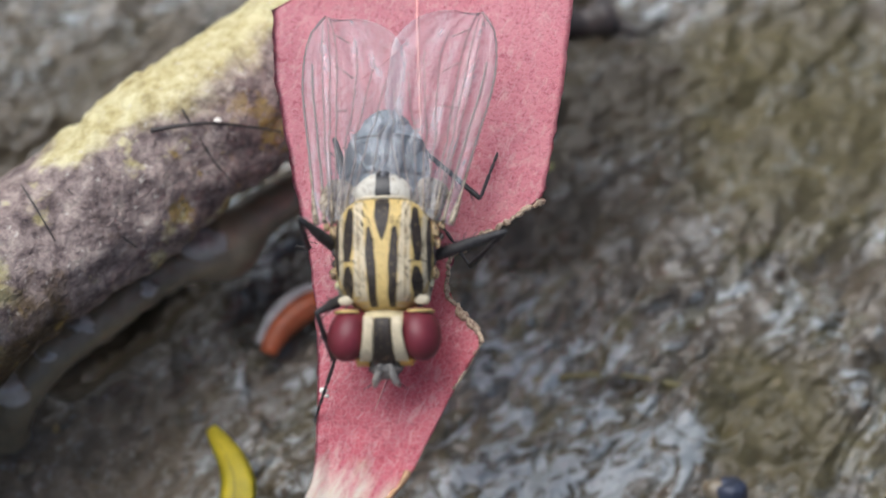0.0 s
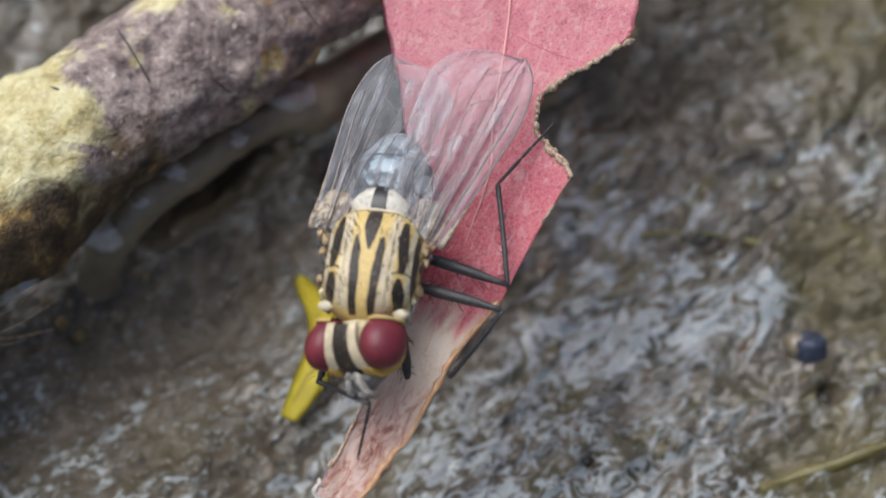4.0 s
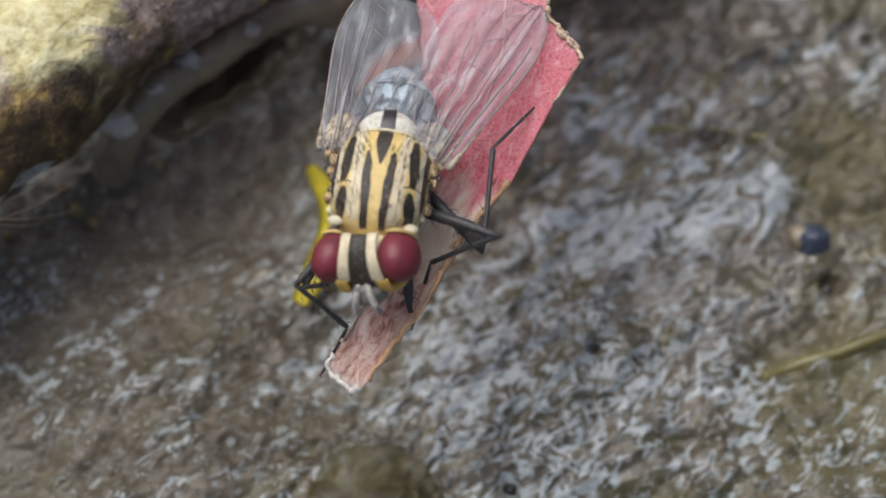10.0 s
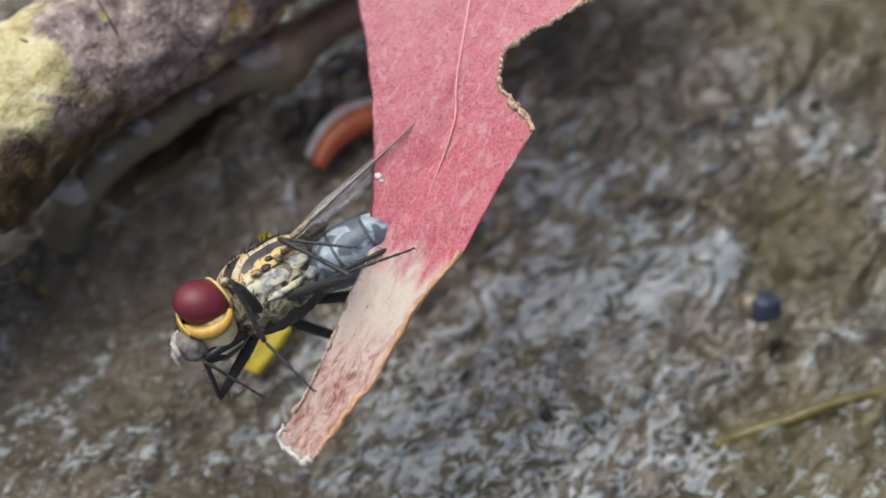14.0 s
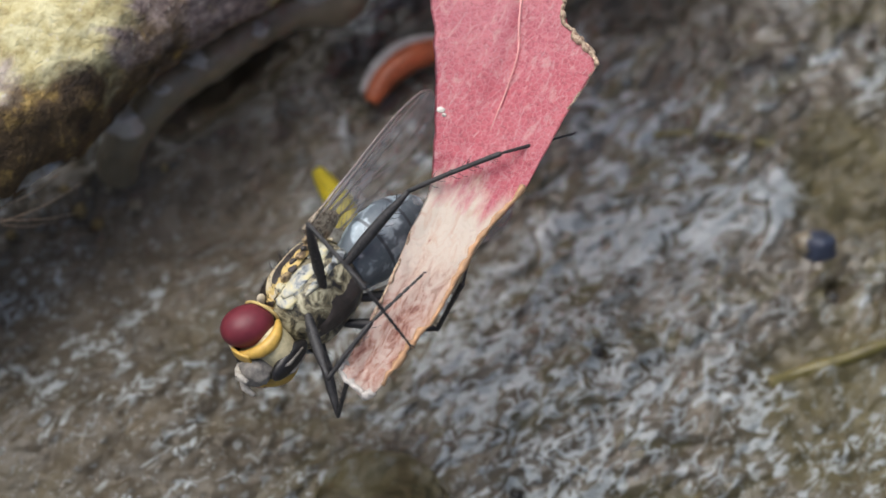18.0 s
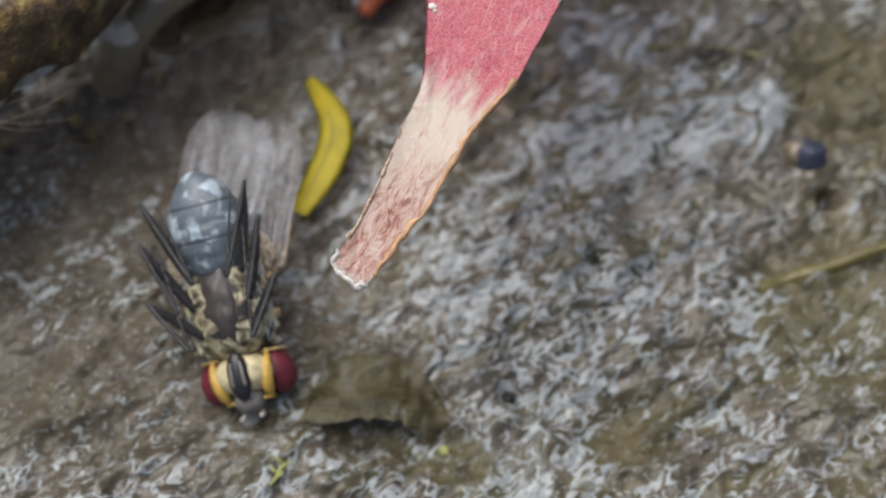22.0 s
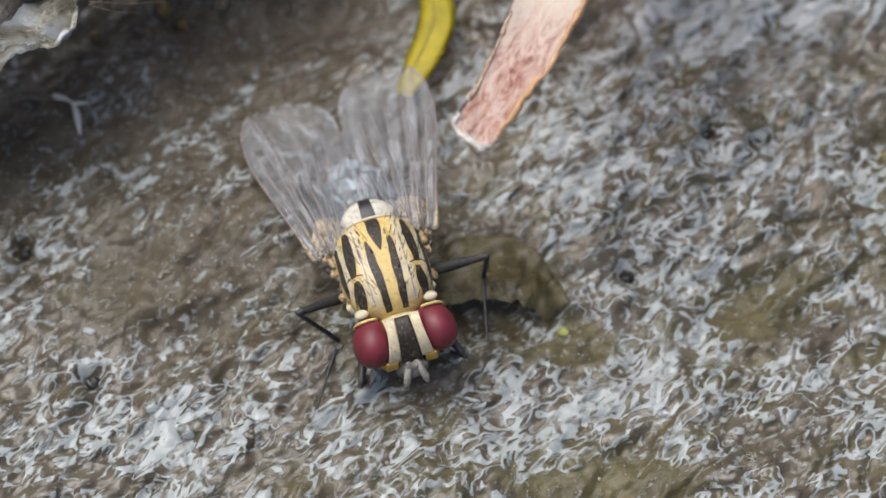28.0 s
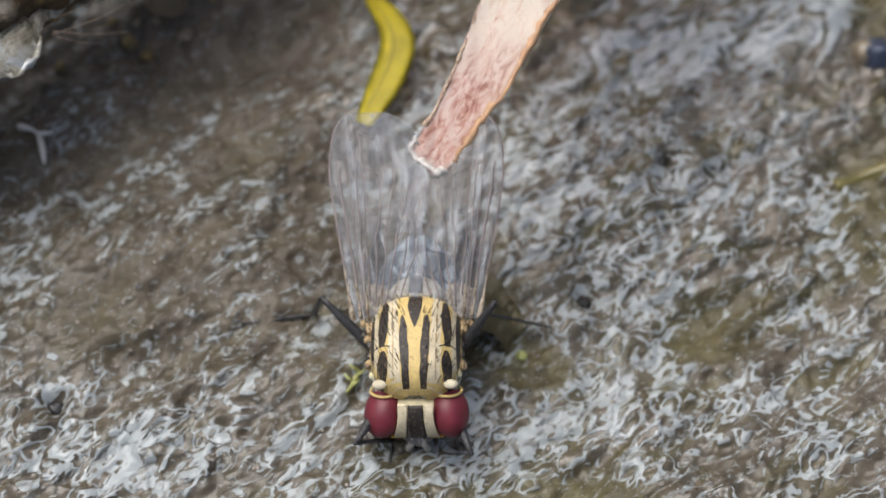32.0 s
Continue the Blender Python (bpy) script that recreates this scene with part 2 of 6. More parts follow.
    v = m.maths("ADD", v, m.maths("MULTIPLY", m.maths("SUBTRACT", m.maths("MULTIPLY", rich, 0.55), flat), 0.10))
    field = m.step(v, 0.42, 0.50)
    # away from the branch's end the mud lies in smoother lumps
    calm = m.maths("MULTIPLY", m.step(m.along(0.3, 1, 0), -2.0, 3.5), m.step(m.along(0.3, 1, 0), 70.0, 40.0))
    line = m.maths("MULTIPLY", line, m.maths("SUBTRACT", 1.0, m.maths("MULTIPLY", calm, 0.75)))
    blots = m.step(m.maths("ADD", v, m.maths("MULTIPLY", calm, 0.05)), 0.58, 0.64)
    glint_sand = m.maths("MAXIMUM", blots, m.maths("MULTIPLY", m.maths("MULTIPLY", line, field), 0.95))
    glint_sand = m.maths("MULTIPLY", glint_sand, m.ramp(m.noise(0.42, 3, 0.55, (0.8, 1.2, 1), 40, 1.0, (50, 1, 0)), [(0.34, 0.3), (0.46, 1.0)]))
    # fine pale grains sunk in the bare silt
    sand = m.ramp(m.noise(0.20, 2, 0.5, (0.8, 1.1, 1), 40, 0.8, (14, 6, 0)), [(0.60, 0.0), (0.66, 0.8)])
    sand = m.maths("MULTIPLY", sand, m.maths("SUBTRACT", 1.0, calm))
    glint_sand = m.maths("MAXIMUM", glint_sand, m.maths("MULTIPLY", sand, 0.55))
    # the wet glints are mixed into the base colour, with the sand
    m.color(m.mix(mud, (0.345, 0.37, 0.362), m.maths("MULTIPLY", glint_sand, 0.92)))
    m.link(m.maths("SUBTRACT", 0.55, m.maths("MULTIPLY", flat, 0.25)), m.b.inputs["Specular IOR Level"])
    m.rough(m.maths("SUBTRACT", m.maths("ADD", m.ramp(m.noise(0.8, 3), [(0.3, 0.24), (0.7, 0.36)]), m.maths("MULTIPLY", flat, 0.12)), m.maths("MULTIPLY", calm, 0.06)))
    lumps = m.maths("MULTIPLY", m.noise(1.8, 2, 0.5, (0.6, 1.2, 1), 40, 0.9), m.maths("SUBTRACT", 1.0, m.maths("MULTIPLY", flat, 0.45)))
    m.bump(m.maths("MULTIPLY", lumps, m.maths("ADD", 1.0, m.maths("MULTIPLY", calm, 0.7))), 0.50, 1.0).bump(glint_sand, 0.028, 1.0).bump(m.maths("MULTIPLY", m.noise(0.40, 1.5, 0.5, (0.75, 1.2, 1), 40, 1.6), m.maths("SUBTRACT", 1.0, m.maths("MULTIPLY", calm, 0.6))), 0.025, 1.0).bump(m.maths("MULTIPLY", m.noise(0.26, 3, 0.65), flat), 0.055, 1.0)
    return m.m


def leaf_material():
    m = Mat("red_leaf", 0.42, spec=0.45)
    net = m.cells(0.15, "DISTANCE_TO_EDGE", rand=0.9)
    fine = m.noise(0.17, 4, 0.68, (1.0, 1.0, 1), 0, 1.2)
    base = m.ramp(m.noise(1.6, 5, 0.62), [(0.3, (0.64, 0.16, 0.205)), (0.52, (0.76, 0.25, 0.295)), (0.72, (0.83, 0.37, 0.395))])
    # paler towards the wide end, crimson near the tip
    base = m.mix(base, (0.80, 0.36, 0.41), m.maths("MULTIPLY", m.step(m.along(0.1, 1, 0), 2.0, 9.0), 0.45))
    base = m.mix(base, (0.68, 0.105, 0.15), m.maths("MULTIPLY", m.step(m.along(0.1, 1, 0), 3.2, 0.2), 0.55))
    grain = m.ramp(fine, [(0.34, 1.0), (0.50, 0.0)])
    c = m.mix(base, (0.44, 0.04, 0.075), m.maths("MULTIPLY", grain, 0.55))
    c = m.mix(c, (0.86, 0.50, 0.52), m.maths("MULTIPLY", m.ramp(net, [(0.0, 1.0), (0.13, 0.0)]), 0.26))
    c = m.mix(c, (0.86, 0.56, 0.56), m.maths("MULTIPLY", m.ramp(m.noise(0.35, 4, 0.7, (1.6, 0.7, 1), -28, 1.0, (5, 5, 0)), [(0.52, 0.0), (0.64, 1.0)]), 0.50))
    # the dry tip fades to straw, with dark red veining
    down = m.along(0.53, 0.85, 0)
    across = m.along(0.85, -0.53, 0)
    along = m.maths("ADD", down, m.maths("MULTIPLY", m.noise(0.9, 5, 0.65, (1.9, 0.45, 1), -32), 3.4))
    dry = m.step(along, 0.15, -1.0)
    wrinkle = m.noise(0.42, 5, 0.68, (1.7, 0.55, 1), -32, 1.2)
    straw = m.ramp(wrinkle, [(0.26, (0.55, 0.27, 0.20)), (0.36, (0.82, 0.63, 0.49)), (0.5, (0.90, 0.79, 0.67))])
    old = m.ramp(wrinkle, [(0.36, (0.30, 0.10, 0.07)), (0.45, (0.60, 0.33, 0.25)), (0.58, (0.76, 0.60, 0.52))])
    straw = m.mix(straw, old, m.step(down, -3.4, -5.6))
    rim = m.step(m.maths("ADD", across, m.maths("MULTIPLY", down, -0.06)), 1.25, 1.75)
    straw = m.mix(straw, (0.60, 0.36, 0.18), m.maths("MULTIPLY", rim, 0.5))
    end = m.maths("MULTIPLY", m.step(m.maths("ADD", down, m.noise(0.8, 3)), -6.6, -7.2), m.ramp(m.noise(0.5, 4), [(0.40, 0.0), (0.56, 0.9)]))
    straw = m.mix(straw, (0.62, 0.59, 0.54), end)
    m.color(m.mix(c, straw, dry))
    m.bump(net, 0.022, 0.8).bump(fine, 0.012, 0.8).bump(m.noise(0.6, 2), 0.05, 0.8).bump(wrinkle, 0.02, 0.6)
    return m.m


def bark_material():
    m = Mat("bark", 0.75, spec=0.35)
    grain = m.noise(0.55, 7, 0.72)
    wob = m.maths("MULTIPLY", m.maths("SUBTRACT", m.noise(2.2, 5, 0.6, (1, 1, 1), 0, 0.5), 0.5), 7.0)
    u = m.maths("ADD", m.along(-0.78, -0.62, 0), wob)
    v = m.maths("ADD", m.along(0.62, -0.78, 0), m.maths("MULTIPLY", wob, 0.5))
    dark = m.ramp(grain, [(0.30, (0.045, 0.032, 0.032)), (0.42, (0.155, 0.115, 0.105)), (0.55, (0.31, 0.245, 0.215)), (0.72, (0.52, 0.44, 0.36))])
    yellow = m.ramp(grain, [(0.28, (0.20, 0.14, 0.05)), (0.43, (0.46, 0.39, 0.18)), (0.62, (0.66, 0.61, 0.36))])
    pale = m.ramp(grain, [(0.3, (0.20, 0.15, 0.10)), (0.46, (0.46, 0.39, 0.29)), (0.7, (0.68, 0.62, 0.50))])
    band = m.maths("MULTIPLY", m.step(u, 5.0, 5.7), m.step(u, 9.4, 8.4))
    upper = m.maths("MULTIPLY", m.step(v, -10.1, -11.3), m.step(u, 3.0, 1.0))
    spots = m.ramp(m.noise(1.6, 4, 0.6, shift=(1.5, 7, 0)), [(0.60, 0.0), (0.66, 0.9)])
    c = m.mix(dark, yellow, m.maths("MAXIMUM", m.maths("MAXIMUM", band, upper), spots))
    c = m.mix(c, pale, m.step(u, 8.8, 10.0))
    ochre = m.maths("MULTIPLY", m.ramp(m.noise(1.1, 5, 0.68, shift=(5, 2, 0)), [(0.54, 0.0), (0.62, 0.85)]), m.maths("MULTIPLY", m.step(v, -10.6, -9.6), m.step(u, 2.0, -1.0)))
    c = m.mix(c, (0.34, 0.23, 0.06), ochre)
    c = m.mix(c, (0.60, 0.55, 0.47), m.ramp(m.noise(0.22, 3, 0.6, shift=(8, 1, 0)), [(0.62, 0.0), (0.70, 0.6)]))
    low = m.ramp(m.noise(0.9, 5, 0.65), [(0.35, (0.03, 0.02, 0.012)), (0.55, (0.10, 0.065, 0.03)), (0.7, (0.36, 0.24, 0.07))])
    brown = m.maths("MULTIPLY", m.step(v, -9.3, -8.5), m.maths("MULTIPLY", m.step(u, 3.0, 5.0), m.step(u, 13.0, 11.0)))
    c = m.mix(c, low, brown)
    m.color(c)
    m.bump(m.noise(0.7, 4, 0.65), 0.26, 1.0).bump(m.noise(0.16, 3), 0.04, 1.0)
    return m.m


def plain(name, c, rough=0.5, size=0.3, depth=0.02, vary=0.35, spec=0.5):
    m = Mat(name, rough, spec=spec)
    n = m.noise(size, 4, 0.6)
    m.color(m.ramp(n, [(0.25, tuple(v * (1 - vary) for v in c)), (0.75, tuple(min(v * (1 + vary), 0.95) for v in c))]))
    if depth:
        m.bump(n, depth, 0.7)
    return m.m


def dusted(name, c, dirt, share=0.60):
    """Cuticle with brown specks and smears rubbed into it."""
    m = Mat(name, 0.5, spec=0.4)
    base = m.ramp(m.noise(0.35, 4, 0.6), [(0.25, tuple(0.75 * v for v in c)), (0.75, tuple(1.18 * v for v in c))])
    speck = m.ramp(m.noise(0.10, 4, 0.65, (1.2, 0.8, 1)), [(share, 0.0), (share + 0.09, 0.9)])
    wear = m.ramp(m.noise(0.07, 3, 0.7), [(0.36, 0.25), (0.47, 0.0)])
    m.color(m.mix(m.mix(base, dirt, speck), tuple(0.6 * v for v in dirt), wear))
    m.bump(m.noise(0.12, 3), 0.03, 0.9)
    return m.m


def flake_material():
    m = Mat("peeling_bark", 0.6, spec=0.4)
    n = m.noise(1.1, 6, 0.7, (0.8, 1.3, 1), 35, 0.8)
    m.color(m.ramp(n, [(0.32, (0.18, 0.14, 0.09)), (0.43, (0.48, 0.43, 0.32)), (0.50, (0.70, 0.67, 0.57)), (0.59, (0.78, 0.80, 0.79))]))
    m.bump(n, 0.35, 1.0).bump(m.noise(0.2, 3), 0.05, 1.0)
    return m.m


def scrap_material():
    m = Mat("soaked_leaf", 0.35, spec=0.45)
    n = m.noise(1.3, 5, 0.62, (0.8, 1.2, 1), 40, 0.8)
    c = m.ramp(n, [(0.35, (0.085, 0.068, 0.030)), (0.5, (0.15, 0.125, 0.058)), (0.66, (0.21, 0.185, 0.11))])
    m.color(m.mix(c, (0.25, 0.25, 0.21), m.ramp(m.noise(0.5, 4, 0.6, shift=(3, 3, 0)), [(0.58, 0.0), (0.66, 0.6)])))
    m.bump(n, 0.25, 1.0).bump(m.noise(0.3, 2), 0.05, 1.0)
    return m.m


def plate_material():
    m = Mat("flank_plate", 0.42, spec=0.5)
    n = m.noise(0.55, 4, 0.62, (1, 1, 1), 0, 1.2)
    m.color(m.ramp(n, [(0.32, (0.05, 0.045, 0.035)), (0.42, (0.22, 0.24, 0.25)), (0.50, (0.48, 0.46, 0.36)), (0.62, (0.62, 0.55, 0.30))]))
    m.bump(n, 0.06, 0.8)
    return m.m


def eye_material():
    m = Mat("eye_red", 0.42, spec=0.4)
    facet = m.cells(0.035, "F1", rand=0.3)
    m.color(m.ramp(m.noise(0.5, 3), [(0.3, (0.105, 0.014, 0.021)), (0.7, (0.165, 0.023, 0.033))]))
    m.bump(facet, 0.006, 0.5)
    return m.m


def wing_material():
    m = Mat("wing_membrane", 0.25, spec=0.6)
    t = m.node("ShaderNodeBsdfTransparent")
    t.inputs["Color"].default_value = (0.86, 0.855, 0.85, 1)
    mixer = m.node("ShaderNodeMixShader")
    wave = m.noise(0.6, 3, 0.55, (1.7, 0.45, 1))
    m.color(m.ramp(wave, [(0.3, (0.50, 0.50, 0.51)), (0.7, (0.74, 0.76, 0.78))]))
    m.link(m.ramp(wave, [(0.34, 0.16), (0.56, 0.24), (0.72, 0.38)]), mixer.inputs[0])
    m.bump(wave, 0.05, 0.8)
    m.link(t.outputs[0], mixer.inputs[1])
    m.link(m.b.outputs[0], mixer.inputs[2])
    m.link(mixer.outputs[0], m.out.inputs["Surface"])
    return m.m


def abdomen_material():
    """Blue-grey dusting with dark chequers, one row to each ring of the body."""
    m = Mat("abdomen_grey", 0.4, spec=0.5)
    n = m.noise(0.30, 4, 0.6)
    tile = m.cells(0.62, "F1", (1.0, 0.85, 1), 0.75)
    dark = m.ramp(m.maths("ADD", m.maths("MULTIPLY", m.noise(0.50, 2.0, 0.5, (1.0, 0.9, 1), 0, 0.6, (3, 1, 2)), 0.7), m.maths("MULTIPLY", tile, 0.3)), [(0.44, 0.0), (0.51, 1.0)])
    base = m.ramp(n, [(0.3, (0.24, 0.29, 0.325)), (0.55, (0.36, 0.42, 0.455)), (0.72, (0.55, 0.61, 0.64))])
    ring = m.node("ShaderNodeMath", operation="SINE")
    m.link(m.maths("MULTIPLY", m.along(0, 1, 0), 6.65), ring.inputs[0])
    seam = m.step(ring.outputs[0], 0.93, 0.99)
    c = m.mix(base, (0.045, 0.055, 0.068), m.maths("MULTIPLY", dark, 0.78))
    m.color(m.mix(c, (0.03, 0.033, 0.038), m.maths("MULTIPLY", seam, 0.8)))
    m.bump(m.noise(0.1, 3), 0.008, 0.6)
    return m.m


def pleura_material():
    m = Mat("flank_cuticle", 0.45, spec=0.5)
    n = m.noise(0.42, 4, 0.6, (1, 1, 1), 0, 1.0)
    m.color(m.ramp(n, [(0.40, (0.02, 0.018, 0.016)), (0.5, (0.20, 0.17, 0.10)), (0.62, (0.55, 0.50, 0.33))]))
    m.bump(n, 0.03, 0.8)
    return m.m


MUD, LEAF, BARK = ground_material(), leaf_material(), bark_material()
EYE, WING, ABDOMEN, PLEURA = eye_material(), wing_material(), abdomen_material(), pleura_material()
CREAM = dusted("cream_cuticle", (0.62, 0.455, 0.165), (0.28, 0.17, 0.07), 0.60)
BANDS = dusted("pale_band_cuticle", (0.60, 0.51, 0.335), (0.30, 0.23, 0.15), 0.58)
SHIELD = dusted("whitish_cuticle", (0.58, 0.55, 0.46), (0.33, 0.27, 0.19), 0.55)
CALYPTER = dusted("scale_cuticle", (0.42, 0.35, 0.25), (0.13, 0.09, 0.055), 0.47)
PALE = plain("pale_cuticle", (0.56, 0.49, 0.34), 0.55, 0.2, 0.015, 0.2)
TAWNY = dusted("tawny_cuticle", (0.40, 0.29, 0.15), (0.12, 0.08, 0.05), 0.48)
GOLD = plain("golden_cuticle", (0.58, 0.36, 0.07), 0.4, 0.2, 0.01, 0.2)
LEG = plain("leg_cuticle", (0.036, 0.034, 0.033), 0.5, 0.1, 0.02, 0.6, 0.45)
STRIPE = dusted("stripe_cuticle", (0.026, 0.019, 0.014), (0.16, 0.115, 0.06), 0.56)
BLACK = plain("black_cuticle", (0.016, 0.014, 0.013), 0.35, 0.15, 0.012, 0.4)
DUSK = plain("dark_brown_cuticle", (0.05, 0.04, 0.035), 0.45, 0.2, 0.012, 0.4)
ANTENNA = plain("antenna_cuticle", (0.36, 0.33, 0.28), 0.6, 0.15, 0.02, 0.5)
GREY = plain("grey_bristly_cuticle", (0.20, 0.18, 0.155), 0.6, 0.12, 0.02, 0.4)
JOWL = plain("jowl_cuticle", (0.56, 0.48, 0.28), 0.55, 0.25, 0.02, 0.35)
PLATE = plate_material()
VEIN = plain("wing_vein", (0.24, 0.195, 0.18), 0.4, 0.3, 0.0, 0.25)
VEINLET = plain("leaf_veinlet", (0.70, 0.22, 0.25), 0.5, 0.5, 0.01, 0.2)
RIB = plain("leaf_rib", (0.72, 0.33, 0.31), 0.5, 0.5, 0.02, 0.2)
SCAR = dusted("dry_leaf_edge", (0.50, 0.38, 0.26), (0.20, 0.11, 0.07), 0.50)
FRAYED = plain("frayed_leaf", (0.52, 0.48, 0.43), 0.7, 0.2, 0.08, 0.45)
RUST = plain("rust_leaf_edge", (0.50, 0.29, 0.15), 0.6, 0.4, 0.06, 0.4)
WHITE = plain("white_fleck", (0.72, 0.68, 0.60), 0.6, 0.2, 0.04, 0.15)
YELLOW = plain("yellow_leaf", (0.60, 0.50, 0.018), 0.5, 0.8, 0.04, 0.25)
ORANGE = plain("orange_husk", (0.33, 0.08, 0.025), 0.45, 0.6, 0.04, 0.35)
HUSK = plain("pale_husk", (0.33, 0.325, 0.31), 0.5, 0.4, 0.05, 0.25)
STONE = plain("dark_blue_stone", (0.035, 0.042, 0.066), 0.4, 0.4, 0.08, 0.5)
PIT_DARK = plain("pit_dark", (0.012, 0.011, 0.010), 0.35, 0.2, 0.05, 0.4)
OLIVE = plain("olive_algae", (0.12, 0.10, 0.025), 0.3, 0.6, 0.06, 0.4)
LIME = plain("lime_moss", (0.32, 0.33, 0.10), 0.5, 0.3, 0.05, 0.3)
MOSSY = plain("ochre_lichen", (0.19, 0.135, 0.05), 0.7, 0.3, 0.08, 0.5)
ROOT = plain("muddy_root", (0.190, 0.156, 0.100), 0.3, 0.9, 0.08, 0.35, 0.6)
SCRAP = scrap_material()
GRAIN = plain("wet_sand", (0.20, 0.175, 0.14), 0.3, 0.4, 0.0, 0.6)
KNOB = plain("wet_grey_root", (0.37, 0.35, 0.31), 0.2, 0.9, 0.10, 0.4, 0.6)
FLAKE = flake_material()

# ---- ground: one sheet, fine near the subject and out to the horizon ----
PITS = [(3.1, -2.6, 0.22), (2.95, -4.3, 0.14), (10.0, -0.4, 0.26), (0.75, -6.6, 0.3), (-15.4, -5.8, 0.24), (11.8, 8.0, 0.16), (3.0, 5.2, 0.2), (-13.4, -9.6, 0.3)]


def ground_height(x, y):
    a = radians(-32)
    u, v = x * math.cos(a) - y * math.sin(a), x * math.sin(a) + y * math.cos(a)
    near = np.exp(-((x / 60) ** 2 + (y / 60) ** 2))
    z = 0.42 * fbm(u * 0.7, v * 1.3, 3.6, 3, 3) + 0.15 * fbm(u, v * 1.4, 0.9, 11, 3, 0.6)
    # worm-like ridges of silt, gathered in patches
    w = fbm(u * 0.8 + 0.5 * lattice(u * 1.1, v * 1.1, 40), v * 1.25 + 0.5 * lattice(u * 1.1 + 9, v * 1.1, 41), 0.80, 23, 2, 0.3)
    gather = np.clip(0.5 + 0.9 * fbm(u * 0.7, v * 1.2, 2.4, 52, 2), 0, 1)
    calm = 1 / (1 + np.exp(-(0.3 * x + y - 2.0) * 1.2))
    z = z + 0.065 * np.exp(-(w / 0.20) ** 2) * gather * (1 - 0.7 * calm)
    z = z * near - 0.12
    # a hollow beside the place where the fly lands, and a shaded dip below the branch
    z = z - 0.30 * np.exp(-(((x + 2.9) / 1.6) ** 4 + ((y + 7.9) / 0.65) ** 4))
    z = z - 0.5 * np.exp(-(((x + 9.0) / 3.5) ** 2 + ((y - 1.6) / 1.5) ** 2))
    a, b = (x + 7.8) * 0.74 + (y - 6.7) * 0.67, (y - 6.7) * 0.74 - (x + 7.8) * 0.67
    z = z - 1.5 * np.exp(-((a / 3.0) ** 4 + (b / 0.75) ** 2))
    for px, py, r in PITS:
        z = z - 0.5 * np.exp(-(((x - px) / r) ** 2 + ((y - py) / r) ** 2))
    return z


def spread(lo, hi, step, far):
    inner = np.arange(lo, hi, step)
    grow = np.cumsum(step * 1.35 ** np.arange(1, 60))
    grow = np.append(grow[grow < far], far)
    return np.concatenate([lo - grow[::-1], inner, hi + grow])


def height_at(x, y):
    return float(ground_height(np.array([float(x)]), np.array([float(y)]))[0])


GX, GY = np.meshgrid(spread(-21, 15, 0.075, 20000.0), spread(-17, 20, 0.075, 20000.0))
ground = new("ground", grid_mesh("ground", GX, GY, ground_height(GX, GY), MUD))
tagged(ground, "wet dark mud with painted pale grey glints and olive algae", "ground", kind="structure")


# ---- leaf ----
def leaf_z(x, y):
    rib = 0.95 - 0.012 * (y - 8) ** 2 if y > 2 else 0.52 + 0.47 * (y - 2)
    return 8.62 + 0.234 * x + 0.168 * y + 0.03 * (x - rib) ** 2 - 0.25 * math.exp(-((x - rib) / 0.35) ** 2) * 0.3


LEFT_EDGE = [(-6.95, -3.3), (-6.6, -3.62), (-6.25, -3.93), (-5.6, -3.55), (-4.2, -2.8), (-2.7, -2.2), (-2.0, -1.83), (-1.3, -1.7), (0.4, -1.65), (2.4, -1.7), (3.9, -1.9), (5.85, -2.3), (8.6, -2.78), (10.5, -2.86), (11.2, -1.6), (14, 0.5)]
RIGHT_EDGE = [(-6.95, -3.2), (-6.6, -2.82), (-5.8, -2.2), (-4.75, -1.36), (-3.15, -0.4), (-2.05, 0.6), (-0.1, 1.68), (0.95, 2.4), (1.43, 2.2), (2.1, 1.72), (2.8, 1.58), (3.4, 1.82), (3.75, 2.5), (4.0, 3.2), (4.4, 3.95), (5.2, 4.15), (7.1, 4.55), (9.8, 4.95), (14, 5.1)]


def edge_x(edge, y):
    return float(np.interp(y, [p[0] for p in edge], [p[1] for p in edge]))


def strip(pts, width, thick, bm=None):
    """A flat ragged ribbon along points, lying on the leaf."""
    pts = [p + 0.9 * width * noise.noise_vector(p * 3.1) + 0.5 * width * noise.noise_vector(p * 8.0) for p in pts]
    return tube(pts, [width * (0.25 + 1.1 * abs(noise.noise(p * 4.3)) + 0.5 * abs(noise.noise(p * 11.0))) for p in pts], 7, bm)


